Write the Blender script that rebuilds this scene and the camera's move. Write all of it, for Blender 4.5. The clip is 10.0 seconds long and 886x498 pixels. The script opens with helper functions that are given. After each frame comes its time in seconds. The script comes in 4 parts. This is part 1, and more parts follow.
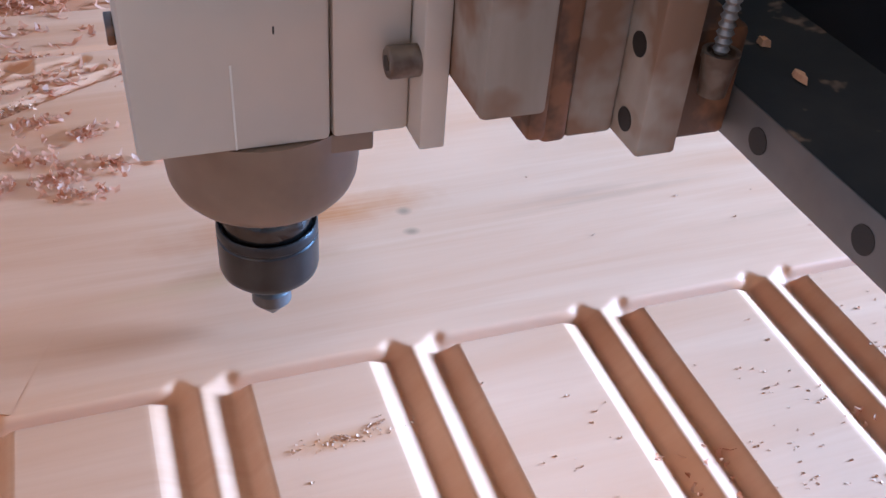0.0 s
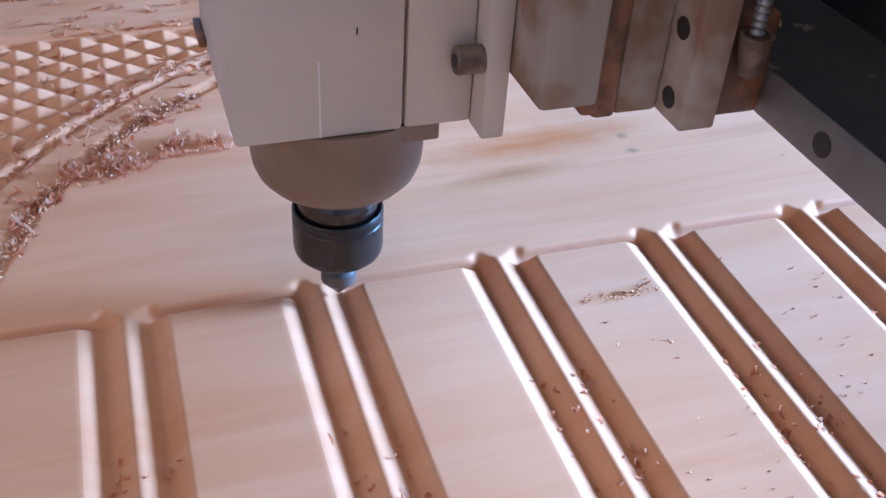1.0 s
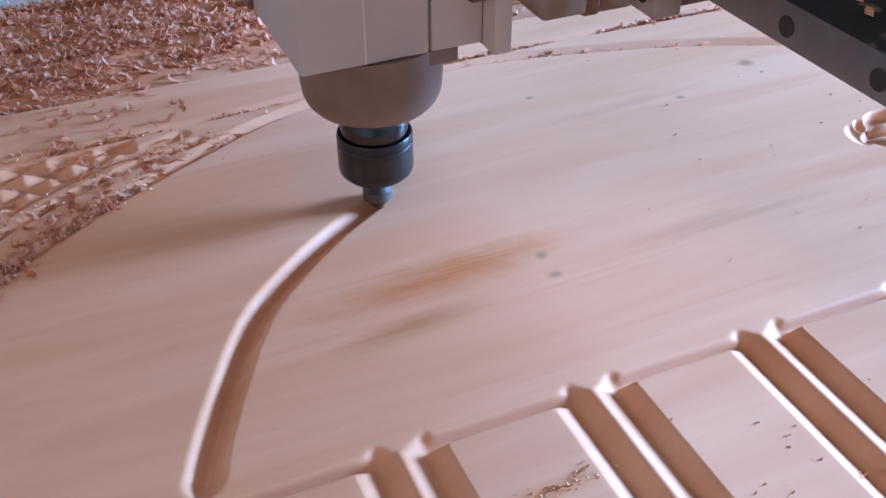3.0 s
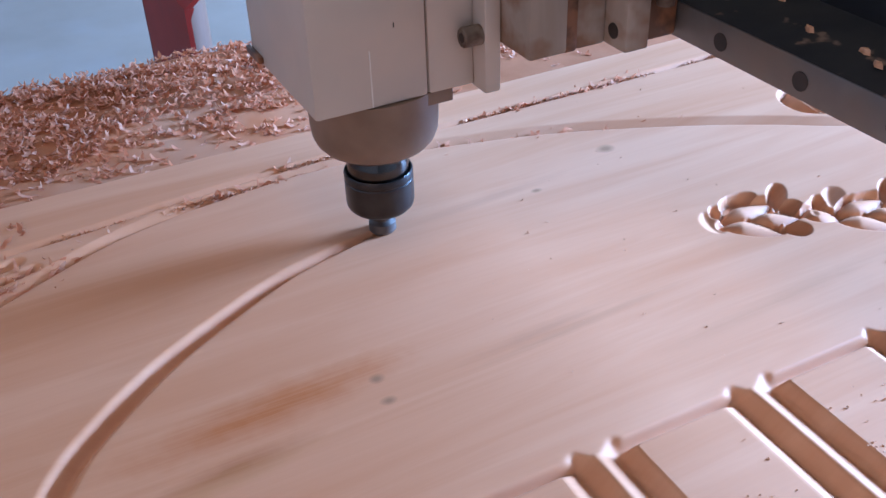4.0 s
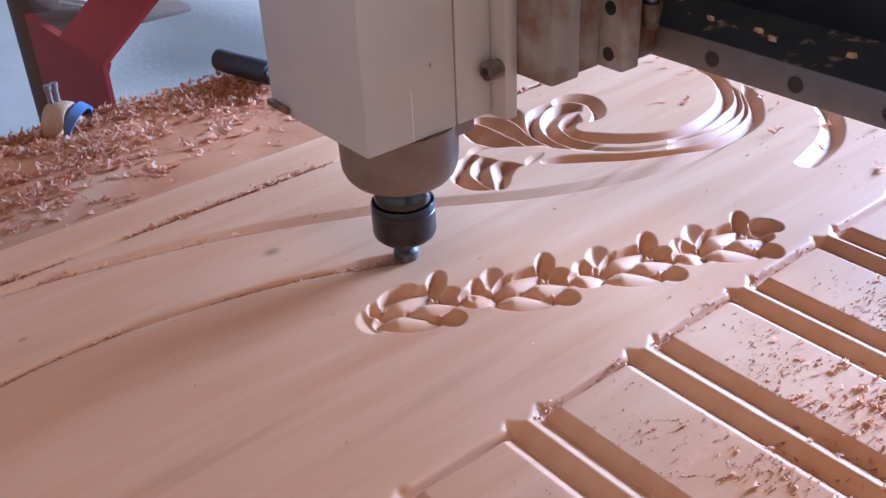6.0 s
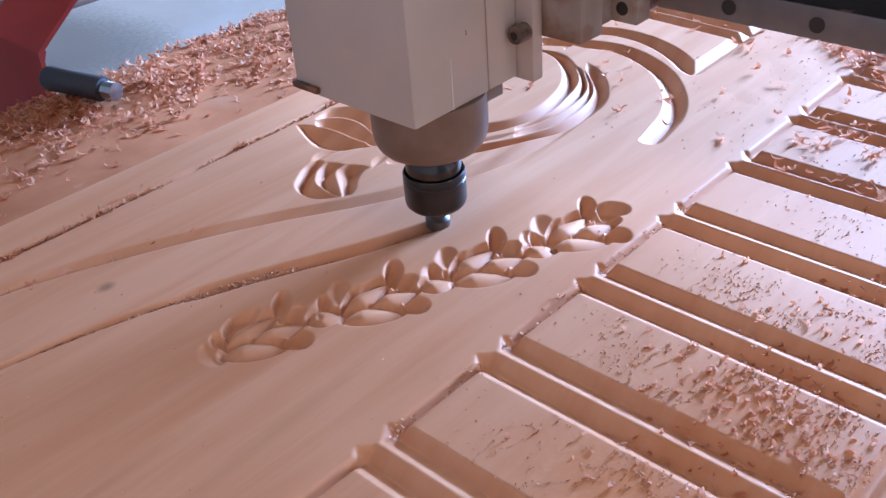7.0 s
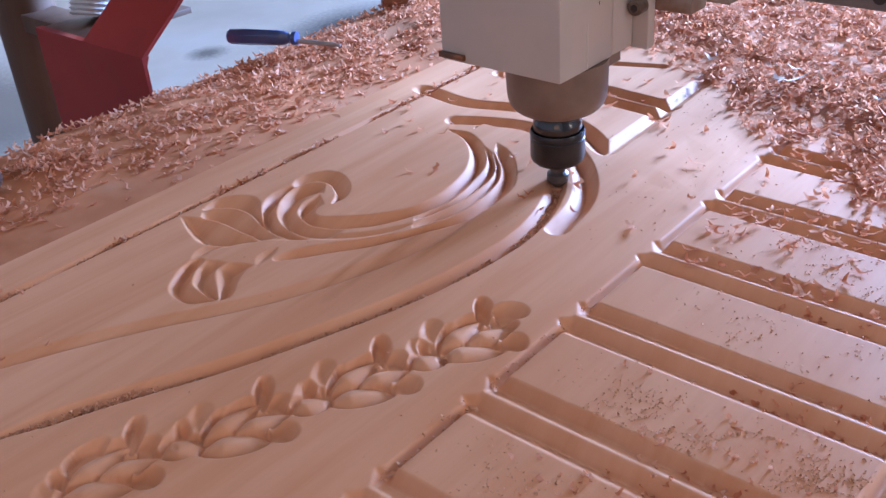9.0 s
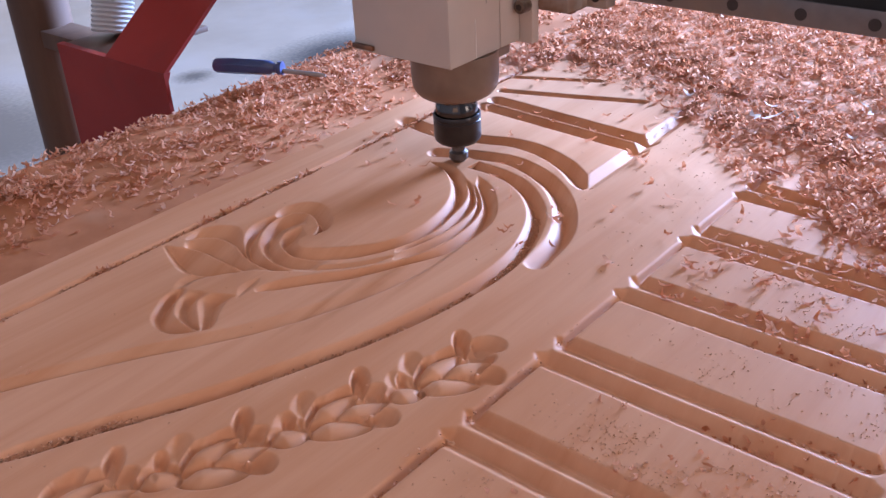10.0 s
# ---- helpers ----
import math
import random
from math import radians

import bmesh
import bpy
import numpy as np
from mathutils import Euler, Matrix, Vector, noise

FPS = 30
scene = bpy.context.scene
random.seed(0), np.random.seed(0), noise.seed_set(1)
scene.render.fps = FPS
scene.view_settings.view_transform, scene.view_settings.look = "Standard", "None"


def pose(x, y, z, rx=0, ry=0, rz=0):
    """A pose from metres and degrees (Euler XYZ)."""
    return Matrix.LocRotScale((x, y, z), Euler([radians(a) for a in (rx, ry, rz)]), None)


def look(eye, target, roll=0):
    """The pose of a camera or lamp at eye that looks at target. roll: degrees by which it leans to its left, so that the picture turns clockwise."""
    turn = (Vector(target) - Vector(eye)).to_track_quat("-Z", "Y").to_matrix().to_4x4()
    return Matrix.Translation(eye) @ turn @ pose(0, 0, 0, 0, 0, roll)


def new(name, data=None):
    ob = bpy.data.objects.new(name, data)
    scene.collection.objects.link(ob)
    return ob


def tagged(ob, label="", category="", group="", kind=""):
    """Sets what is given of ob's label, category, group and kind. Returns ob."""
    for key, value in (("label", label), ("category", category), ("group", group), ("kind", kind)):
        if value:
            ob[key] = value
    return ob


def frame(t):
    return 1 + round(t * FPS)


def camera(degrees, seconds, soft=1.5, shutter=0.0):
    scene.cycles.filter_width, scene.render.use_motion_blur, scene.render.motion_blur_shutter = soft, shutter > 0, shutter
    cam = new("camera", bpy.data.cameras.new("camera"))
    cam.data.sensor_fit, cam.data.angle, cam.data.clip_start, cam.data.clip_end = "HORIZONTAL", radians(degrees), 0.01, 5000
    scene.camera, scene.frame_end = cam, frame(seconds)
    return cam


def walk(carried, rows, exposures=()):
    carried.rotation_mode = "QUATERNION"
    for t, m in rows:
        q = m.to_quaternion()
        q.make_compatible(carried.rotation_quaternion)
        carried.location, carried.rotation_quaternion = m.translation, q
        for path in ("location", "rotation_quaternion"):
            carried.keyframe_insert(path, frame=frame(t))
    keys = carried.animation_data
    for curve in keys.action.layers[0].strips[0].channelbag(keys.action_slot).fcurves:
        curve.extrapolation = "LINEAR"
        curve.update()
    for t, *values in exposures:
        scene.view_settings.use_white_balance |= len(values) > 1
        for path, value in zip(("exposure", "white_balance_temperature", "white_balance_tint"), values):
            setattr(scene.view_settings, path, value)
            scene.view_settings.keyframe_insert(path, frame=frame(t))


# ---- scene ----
cam = camera(48.55, 10.0)
PATH = [
    (0, (-0.1123, -0.3079, 0.3112), (0.1773, 0.4211, -0.3091), 4.40),
    (0.5, (-0.2009, -0.3580, 0.3076), (0.0978, 0.3844, -0.2921), 4.85),
    (1, (-0.2673, -0.3819, 0.3167), (0.0067, 0.3645, -0.2897), 3.84),
    (1.5, (-0.2707, -0.3267, 0.3072), (0.0194, 0.3905, -0.3265), 0.08),
    (2, (-0.2614, -0.2915, 0.3141), (0.0682, 0.4149, -0.3123), 0.54),
    (2.2, (-0.2570, -0.2836, 0.3169), (0.0603, 0.4389, -0.2974), 0.46),
    (3.3, (-0.1667, -0.2748, 0.3245), (0.1480, 0.4668, -0.2680), -0.93),
    (3.5, (-0.1533, -0.2745, 0.3327), (0.1632, 0.4707, -0.2543), -2.11),
    (4, (-0.1127, -0.2687, 0.3408), (0.2505, 0.4756, -0.2197), -2.15),
    (4.5, (-0.0722, -0.2749, 0.3448), (0.3254, 0.4621, -0.2018), -2.99),
    (5, (-0.0474, -0.2851, 0.3443), (0.3988, 0.4303, -0.1933), -3.39),
    (5.5, (-0.0204, -0.2933, 0.3409), (0.4587, 0.4017, -0.1952), -3.66),
    (5.7, (-0.0099, -0.2963, 0.3482), (0.4837, 0.3943, -0.1805), -3.17),
    (6.8, (0.0371, -0.2981, 0.3596), (0.6277, 0.3063, -0.1750), -3.78),
    (7, (0.0483, -0.2995, 0.3591), (0.6382, 0.2957, -0.1864), -4.62),
    (7.5, (0.0893, -0.3032, 0.3540), (0.6923, 0.2850, -0.1849), -4.45),
    (8, (0.1245, -0.2908, 0.3478), (0.7315, 0.2959, -0.1882), -4.87),
    (8.5, (0.1335, -0.2824, 0.3416), (0.7591, 0.2948, -0.1832), -3.48),
    (9, (0.1337, -0.2933, 0.3543), (0.7698, 0.2916, -0.1489), -4.36),
    (9.5, (0.1337, -0.3001, 0.3600), (0.7837, 0.2801, -0.1307), -3.69),
    (10, (0.1325, -0.2993, 0.3648), (0.7885, 0.2803, -0.1185), -3.18),
]
# stops, kelvin and tint of the phone's picture
EXPOSURES = [(0.0, 0.71, 4720, -4), (1.0, 0.60, 4620, -4), (2.2, 0.40, 4680, -1), (3.5, 0.43, 4780, 1), (5.5, 0.44, 5060, 4), (7.5, 0.36, 5260, 9), (9.0, 0.34, 5320, 11), (10.0, 0.36, 5850, 17)]
walk(cam, [(t, look(eye, target, roll)) for t, eye, target, roll in PATH], EXPOSURES)


# ---- light ----
world = bpy.data.worlds.new("world")
scene.world = world
world.use_nodes = True
wn = world.node_tree.nodes
sky = wn.new("ShaderNodeTexSky")
sky.sky_type, sky.sun_disc = "NISHITA", False
sky.sun_elevation, sky.sun_rotation = radians(40), radians(120)
wn["Background"].inputs["Strength"].default_value = 0.06
world.node_tree.links.new(sky.outputs["Color"], wn["Background"].inputs["Color"])


def area(name, eye, target, size_x, size_y, watts, colour):
    """A lamp in one opening of the shed, for door daylight and added fill."""
    la = bpy.data.lights.new(name, "AREA")
    la.shape, la.size, la.size_y, la.energy, la.color = "RECTANGLE", size_x, size_y, watts, colour
    ob = new(name, la)
    ob.matrix_basis = look(eye, target)
    return ob


area("door_daylight", (6.05, -0.40, 1.63), (0.3, -0.05, 0.2), 1.75, 1.85, 2270, (0.40, 0.585, 1.0))
# added front fill from an opening out of view, brightens the spindle's front
area("front_fill", (1.7, -4.1, 1.1), (0.6, 0.0, 0.1), 1.4, 1.2, 47, (1.0, 0.88, 0.80))
# added warm fill, stands in for light bounced off the surroundings
area("west_warm_fill", (-1.75, -1.35, 1.1), (0.1, 0.1, 0.0), 1.4, 1.2, 7, (1.0, 0.55, 0.30))
# added overhead fill through a roof opening out of view
area("roof_fill", (-0.25, -0.30, 3.78), (-0.25, -0.299, 0.0), 1.5, 1.5, 18, (1.0, 0.70, 0.44))
# added fill from the far side, brightens the floor behind the table
area("far_fill", (2.6, 5.85, 1.0), (1.8, 2.8, -0.85), 1.6, 1.2, 34, (1.0, 0.95, 0.90))


# ---- materials ----
def material(name, rough=0.6, metal=0.0):
    m = bpy.data.materials.new(name)
    m.use_nodes = True
    b = m.node_tree.nodes["Principled BSDF"]
    b.inputs["Roughness"].default_value = rough
    b.inputs["Metallic"].default_value = metal
    return m, m.node_tree, b


def node(nt, kind, **kw):
    n = nt.nodes.new(kind)
    for k, v in kw.items():
        n.inputs[k].default_value = v
    return n


def mixer(nt, fac, a, b, blend="MIX"):
    """Colour mix of two sockets or plain colours."""
    n = nt.nodes.new("ShaderNodeMix")
    n.data_type, n.blend_type = "RGBA", blend
    for sock, v in ((n.inputs[0], fac), (n.inputs[6], a), (n.inputs[7], b)):
        if isinstance(v, bpy.types.NodeSocket):
            nt.links.new(v, sock)
        elif isinstance(v, (int, float)):
            sock.default_value = v
        else:
            sock.default_value = (*v, 1)
    return n.outputs[2]


def ramp(nt, socket, stops):
    n = nt.nodes.new("ShaderNodeValToRGB")
    while len(n.color_ramp.elements) < len(stops):
        n.color_ramp.elements.new(0.5)
    for e, (p, c) in zip(n.color_ramp.elements, stops):
        e.position, e.color = p, (c, c, c, 1) if isinstance(c, (int, float)) else (*c, 1)
    nt.links.new(socket, n.inputs[0])
    return n.outputs[0]


def coords(nt, scale=(1, 1, 1), loc=(0, 0, 0), rot=0.0):
    tc = nt.nodes.new("ShaderNodeTexCoord")
    mp = nt.nodes.new("ShaderNodeMapping")
    mp.inputs["Scale"].default_value, mp.inputs["Location"].default_value = scale, loc
    mp.inputs["Rotation"].default_value = (0, 0, radians(rot))
    nt.links.new(tc.outputs["Object"], mp.inputs[0])
    return mp.outputs[0]


def noise_tex(nt, vec, scale, detail=3.0, rough=0.55, distort=0.0):
    n = node(nt, "ShaderNodeTexNoise", Scale=scale, Detail=detail, Roughness=rough, Distortion=distort)
    nt.links.new(vec, n.inputs["Vector"])
    return n.outputs[0]


def bump(nt, b, height, strength=0.3, distance=0.001):
    n = node(nt, "ShaderNodeBump", Strength=strength, Distance=distance)
    nt.links.new(height, n.inputs["Height"])
    nt.links.new(n.outputs[0], b.inputs["Normal"])


def patch(nt, cx, cy, rx, ry, soft=0.5, turn=0.0):
    """Mask of one soft-edged oval mark in the board."""
    v = coords(nt, (1, 1, 0), (0, 0, 0))
    wob = noise_tex(nt, v, 60.0, 2.0)
    mp = nt.nodes.new("ShaderNodeMapping")
    mp.vector_type = "TEXTURE"
    mp.inputs["Location"].default_value = (cx, cy, 0)
    mp.inputs["Rotation"].default_value = (0, 0, radians(turn))
    mp.inputs["Scale"].default_value = (rx, ry, 1)
    nt.links.new(v, mp.inputs[0])
    ln = nt.nodes.new("ShaderNodeVectorMath")
    ln.operation = "LENGTH"
    nt.links.new(mp.outputs[0], ln.inputs[0])
    ad = nt.nodes.new("ShaderNodeMath")
    ad.operation = "MULTIPLY_ADD"
    nt.links.new(wob, ad.inputs[0])
    ad.inputs[1].default_value = 0.6
    nt.links.new(ln.outputs["Value"], ad.inputs[2])
    sc = nt.nodes.new("ShaderNodeMath")
    sc.operation = "MULTIPLY"
    nt.links.new(ad.outputs[0], sc.inputs[0])
    sc.inputs[1].default_value = 0.6
    return ramp(nt, sc.outputs[0], [(0.0, 1.0), (0.20 + 0.58 * (1 - soft), 1.0), (0.80, 0.0)])


DUSTY = ((0.335, -0.125, 0.050, 0.080, 1.0), (0.425, -0.140, 0.055, 0.080, 1.0), (0.245, -0.160, 0.050, 0.060, 0.7),
         (-0.048, -0.050, 0.030, 0.006, 0.8), (0.055, -0.120, 0.030, 0.020, 0.4), (0.520, -0.165, 0.050, 0.040, 0.5))


def board_wood():
    m, nt, b = material("pale_softwood", 0.45)
    b.inputs["Specular IOR Level"].default_value = 0.12
    fine = noise_tex(nt, coords(nt, (14, 420, 60), rot=-3), 1.0, 4.0, 0.6, 0.3)
    broad = noise_tex(nt, coords(nt, (3.2, 34, 8), rot=-5), 1.0, 4.0, 0.55, 0.8)
    blotch = noise_tex(nt, coords(nt, (2.2, 5, 2)), 1.0, 2.0)
    c = mixer(nt, ramp(nt, broad, [(0.32, 0.0), (0.7, 1.0)]), (0.63, 0.315, 0.165), (0.54, 0.235, 0.105))
    c = mixer(nt, ramp(nt, fine, [(0.42, 0.0), (0.80, 0.15)]), c, (0.46, 0.185, 0.075))
    c = mixer(nt, ramp(nt, blotch, [(0.45, 0.0), (0.75, 0.35)]), c, (0.65, 0.35, 0.20))
    # resin streaks and knots
    for cx, cy, rx, ry, col, k in ((-0.030, 0.100, 0.085, 0.019, (0.43, 0.135, 0.036), 1.0),
                                   (-0.062, 0.068, 0.048, 0.009, (0.36, 0.13, 0.045), 0.9),
                                   (0.12, 0.086, 0.060, 0.006, (0.42, 0.20, 0.10), 0.5),
                                   (0.26, 0.045, 0.10, 0.007, (0.42, 0.20, 0.09), 0.4),
                                   (-0.045, -0.049, 0.024, 0.005, (0.46, 0.22, 0.10), 0.7),
                                   (0.560, 0.146, 0.085, 0.007, (0.40, 0.16, 0.06), 0.8), (0.520, 0.158, 0.060, 0.004, (0.42, 0.17, 0.065), 0.7),
                                   (0.600, 0.128, 0.060, 0.004, (0.42, 0.17, 0.065), 0.6), (0.140, 0.080, 0.075, 0.004, (0.44, 0.22, 0.11), 0.6),
                                   (-0.080, 0.062, 0.075, 0.008, (0.50, 0.25, 0.10), 0.5), (0.160, 0.222, 0.070, 0.006, (0.42, 0.20, 0.10), 0.4)):
        mk = patch(nt, cx, cy, rx, ry, 0.9, 4.0)
        st = ramp(nt, fine, [(0.3, 0.65), (0.6, 1.0)])
        mu = nt.nodes.new("ShaderNodeMath")
        mu.operation = "MULTIPLY"
        nt.links.new(mk, mu.inputs[0])
        nt.links.new(st, mu.inputs[1])
        mk2 = nt.nodes.new("ShaderNodeMath")
        mk2.operation = "MULTIPLY"
        nt.links.new(mu.outputs[0], mk2.inputs[0])
        mk2.inputs[1].default_value = k
        c = mixer(nt, mk2.outputs[0], c, col)
    for cx, cy, rx, ry in ((0.023, 0.094, 0.0055, 0.0045), (0.022, 0.076, 0.0055, 0.004), (0.269, 0.240, 0.008, 0.0065),
                           (0.100, 0.256, 0.004, 0.003), (0.195, 0.215, 0.005, 0.003)):
        c = mixer(nt, patch(nt, cx, cy, rx * 0.95, ry * 0.9, 0.8), c, (0.33, 0.165, 0.08))
    # orange sawdust rubbed into the slats
    speck = noise_tex(nt, coords(nt, (260, 260, 260)), 1.0, 3.0, 0.7)
    for cx, cy, rx, ry, k in DUSTY:
        mk = nt.nodes.new("ShaderNodeMath")
        mk.operation = "MULTIPLY"
        nt.links.new(patch(nt, cx, cy, rx, ry, 1.0, 0.0), mk.inputs[0])
        nt.links.new(ramp(nt, speck, [(0.38, 0.40 * k), (0.60, k)]), mk.inputs[1])
        c = mixer(nt, mk.outputs[0], c, (0.56, 0.21, 0.07))
    nt.links.new(c, b.inputs["Base Color"])
    nt.links.new(ramp(nt, broad, [(0.3, 0.50), (0.8, 0.62)]), b.inputs["Roughness"])
    bump(nt, b, fine, 0.05, 0.0005)
    return m


def noisy(name, c1, c2, scale, rough=0.6, metal=0.0, stretch=(1, 1, 1), bumps=0.2, dist=0.001, c3=None, s3=9.0, lo=0.5, band=0.22):
    m, nt, b = material(name, rough, metal)
    n1 = noise_tex(nt, coords(nt, stretch), scale, 4.0)
    c = mixer(nt, ramp(nt, n1, [(0.35, 0.0), (0.68, 1.0)]), c1, c2)
    if c3:
        n2 = noise_tex(nt, coords(nt, (1, 1, 1), (3.1, 1.7, 0.4)), s3, 3.0)
        c = mixer(nt, ramp(nt, n2, [(lo, 0.0), (lo + band, 0.8)]), c, c3)
    nt.links.new(c, b.inputs["Base Color"])
    bump(nt, b, n1, bumps, dist)
    return m


def shaving_wood():
    """Thin slips that let part of the light through."""
    m, nt, b = material("shaving_wood", 0.95)
    b.inputs["Specular IOR Level"].default_value = 0.05
    g = nt.nodes.new("ShaderNodeNewGeometry")
    c = ramp(nt, g.outputs["Random Per Island"], [(0.0, (0.48, 0.165, 0.068)), (0.35, (0.61, 0.265, 0.135)), (0.8, (0.67, 0.34, 0.195)), (1.0, (0.71, 0.43, 0.29))])
    nt.links.new(c, b.inputs["Base Color"])
    tr = nt.nodes.new("ShaderNodeBsdfTranslucent")
    nt.links.new(c, tr.inputs["Color"])
    mx = nt.nodes.new("ShaderNodeMixShader")
    mx.inputs[0].default_value = 0.52
    nt.links.new(b.outputs[0], mx.inputs[1])
    nt.links.new(tr.outputs[0], mx.inputs[2])
    nt.links.new(mx.outputs[0], nt.nodes["Material Output"].inputs["Surface"])
    return m


WOOD = board_wood()
SHAVING = shaving_wood()
CURLM = noisy("pale_long_shaving", (0.66, 0.46, 0.33), (0.74, 0.56, 0.44), 200, 0.7)
GRIT = noisy("brown_wood_grit", (0.54, 0.27, 0.14), (0.66, 0.37, 0.22), 300, 0.9, 0, (1, 1, 1), 0.1, 0.0005, (0.38, 0.17, 0.08), 160)
DRIFTM = noisy("matted_shavings", (0.50, 0.205, 0.095), (0.62, 0.29, 0.15), 160, 0.95, 0, (1, 1, 1), 0.5, 0.003, (0.57, 0.36, 0.25), 70)
SPOIL = noisy("dusty_spoilboard", (0.36, 0.13, 0.05), (0.44, 0.17, 0.072), 26, 0.9, 0, (1, 1, 1), 0.3, 0.002, (0.44, 0.24, 0.135), 7)
BEIGE = noisy("dusty_grey_paint", (0.49, 0.415, 0.335), (0.56, 0.475, 0.385), 9, 0.5, 0.0, (1, 1, 1), 0.08, 0.001, (0.56, 0.45, 0.35), 14)
CAPM = noisy("dusty_cast_metal", (0.185, 0.115, 0.07), (0.24, 0.155, 0.10), 30, 0.5, 0.0, (1, 1, 1), 0.1, 0.0005, (0.15, 0.085, 0.048), 18)
DIRTY = noisy("rust-streaked_paint", (0.30, 0.245, 0.19), (0.40, 0.335, 0.27), 16, 0.55, 0.0, (3, 3, 0.7), 0.15, 0.001, (0.20, 0.10, 0.05), 30, 0.44, 0.16)
NUTM = noisy("blackened_steel", (0.026, 0.020, 0.017), (0.044, 0.036, 0.030), 60, 0.34, 0.4, (1, 1, 1), 0.05, 0.0003)
DUSTED = noisy("dull_tool_steel", (0.09, 0.075, 0.065), (0.15, 0.12, 0.10), 60, 0.45, 0.5)
COLLAR = noisy("polished_dark_steel", (0.06, 0.052, 0.046), (0.09, 0.08, 0.07), 40, 0.18, 0.9, (1, 1, 1), 0.03, 0.0003)
CHROME = noisy("ground_steel", (0.32, 0.32, 0.33), (0.42, 0.42, 0.42), 40, 0.22, 0.9, (1, 1, 1), 0.03, 0.0003)
STEEL = noisy("dusty_steel", (0.24, 0.22, 0.21), (0.33, 0.30, 0.27), 30, 0.4, 0.6, (1, 1, 1), 0.1, 0.0005, (0.36, 0.27, 0.20), 11)
RUST = noisy("oily_brown_rail", (0.16, 0.062, 0.024), (0.26, 0.12, 0.055), 24, 0.5, 0.2, (1, 1, 0.3), 0.4, 0.001, (0.07, 0.035, 0.018), 60, 0.46, 0.12)
BLACK = noisy("black_painted_steel", (0.012, 0.012, 0.014), (0.022, 0.021, 0.022), 15, 0.45, 0.0, (1, 1, 1), 0.1, 0.0005)
RED = noisy("red_painted_steel", (0.25, 0.026, 0.017), (0.30, 0.034, 0.022), 8, 0.55, 0.0, (1, 1, 1), 0.06, 0.0005, (0.23, 0.03, 0.02), 20)
LEDGEM = noisy("dusty_black_steel", (0.010, 0.009, 0.009), (0.022, 0.018, 0.015), 34, 0.7, 0.0, (1, 1, 1), 0.3, 0.001, (0.22, 0.135, 0.085), 46, 0.62, 0.06)
GREASE = noisy("greasy_brown_steel", (0.11, 0.075, 0.05), (0.19, 0.135, 0.095), 60, 0.5, 0.2, (1, 1, 1), 0.3, 0.001, (0.07, 0.035, 0.018), 80, 0.46, 0.12)
RAILM = noisy("dull_rail_steel", (0.13, 0.118, 0.108), (0.18, 0.162, 0.148), 30, 0.45, 0.4, (1, 1, 1), 0.1, 0.0005, (0.20, 0.15, 0.11), 11)
PALE = noisy("bare_bright_paint", (0.66, 0.60, 0.52), (0.72, 0.66, 0.58), 20, 0.5)
DARKHOLE = noisy("dark_bore", (0.02, 0.015, 0.012), (0.035, 0.025, 0.02), 50, 0.7)
FLOORM = noisy("pale_concrete", (0.205, 0.156, 0.112), (0.245, 0.190, 0.142), 3, 0.7, 0.0, (1, 1, 1), 0.1, 0.002, (0.24, 0.195, 0.16), 2.3)
# soft-edged dark ovals mixed into the floor's base colour
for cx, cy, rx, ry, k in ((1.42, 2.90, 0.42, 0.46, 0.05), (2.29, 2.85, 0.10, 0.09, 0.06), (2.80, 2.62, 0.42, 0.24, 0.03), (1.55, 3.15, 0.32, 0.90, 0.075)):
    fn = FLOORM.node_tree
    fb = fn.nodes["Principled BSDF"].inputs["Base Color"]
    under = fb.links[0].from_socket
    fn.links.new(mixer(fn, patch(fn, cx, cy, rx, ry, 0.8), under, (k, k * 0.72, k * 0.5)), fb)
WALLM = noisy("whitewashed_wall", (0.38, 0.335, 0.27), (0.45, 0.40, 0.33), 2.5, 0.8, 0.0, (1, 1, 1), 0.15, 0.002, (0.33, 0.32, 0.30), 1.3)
# ceiling out of view, kept dark so that it bounces little light
CEILM = noisy("dark_unseen_ceiling", (0.15, 0.12, 0.095), (0.20, 0.165, 0.13), 2.5, 0.85, 0.0, (1, 1, 1), 0.15, 0.002)
# unseen walls, darkened to keep bounced light out of the grooves
DIMW = noisy("dim_unseen_plaster", (0.16, 0.12, 0.09), (0.22, 0.17, 0.13), 3, 0.85, 0.0, (1, 1, 1), 0.2, 0.002)
BROWNW = noisy("brown_dusty_pipe", (0.085, 0.036, 0.014), (0.115, 0.052, 0.022), 6, 0.7, 0.0, (8, 8, 1), 0.2, 0.001)
BLUEP = noisy("blue_plastic", (0.040, 0.052, 0.125), (0.055, 0.070, 0.16), 30, 0.32)
STRAP = noisy("dull_blue_webbing", (0.06, 0.10, 0.20), (0.09, 0.14, 0.25), 40, 0.6)
RUBBER = noisy("black_rubber", (0.018, 0.017, 0.018), (0.03, 0.028, 0.028), 40, 0.6)
HOSEM = noisy("white_ribbed_hose", (0.46, 0.45, 0.43), (0.54, 0.52, 0.49), 12, 0.55)
REDWOOD = noisy("reddish_wood_block", (0.26, 0.085, 0.035), (0.34, 0.12, 0.055), 30, 0.7, 0, (1, 6, 1))
TANW = noisy("tan_wood_block", (0.36, 0.19, 0.09), (0.46, 0.27, 0.14), 20, 0.6, 0, (1, 6, 1))


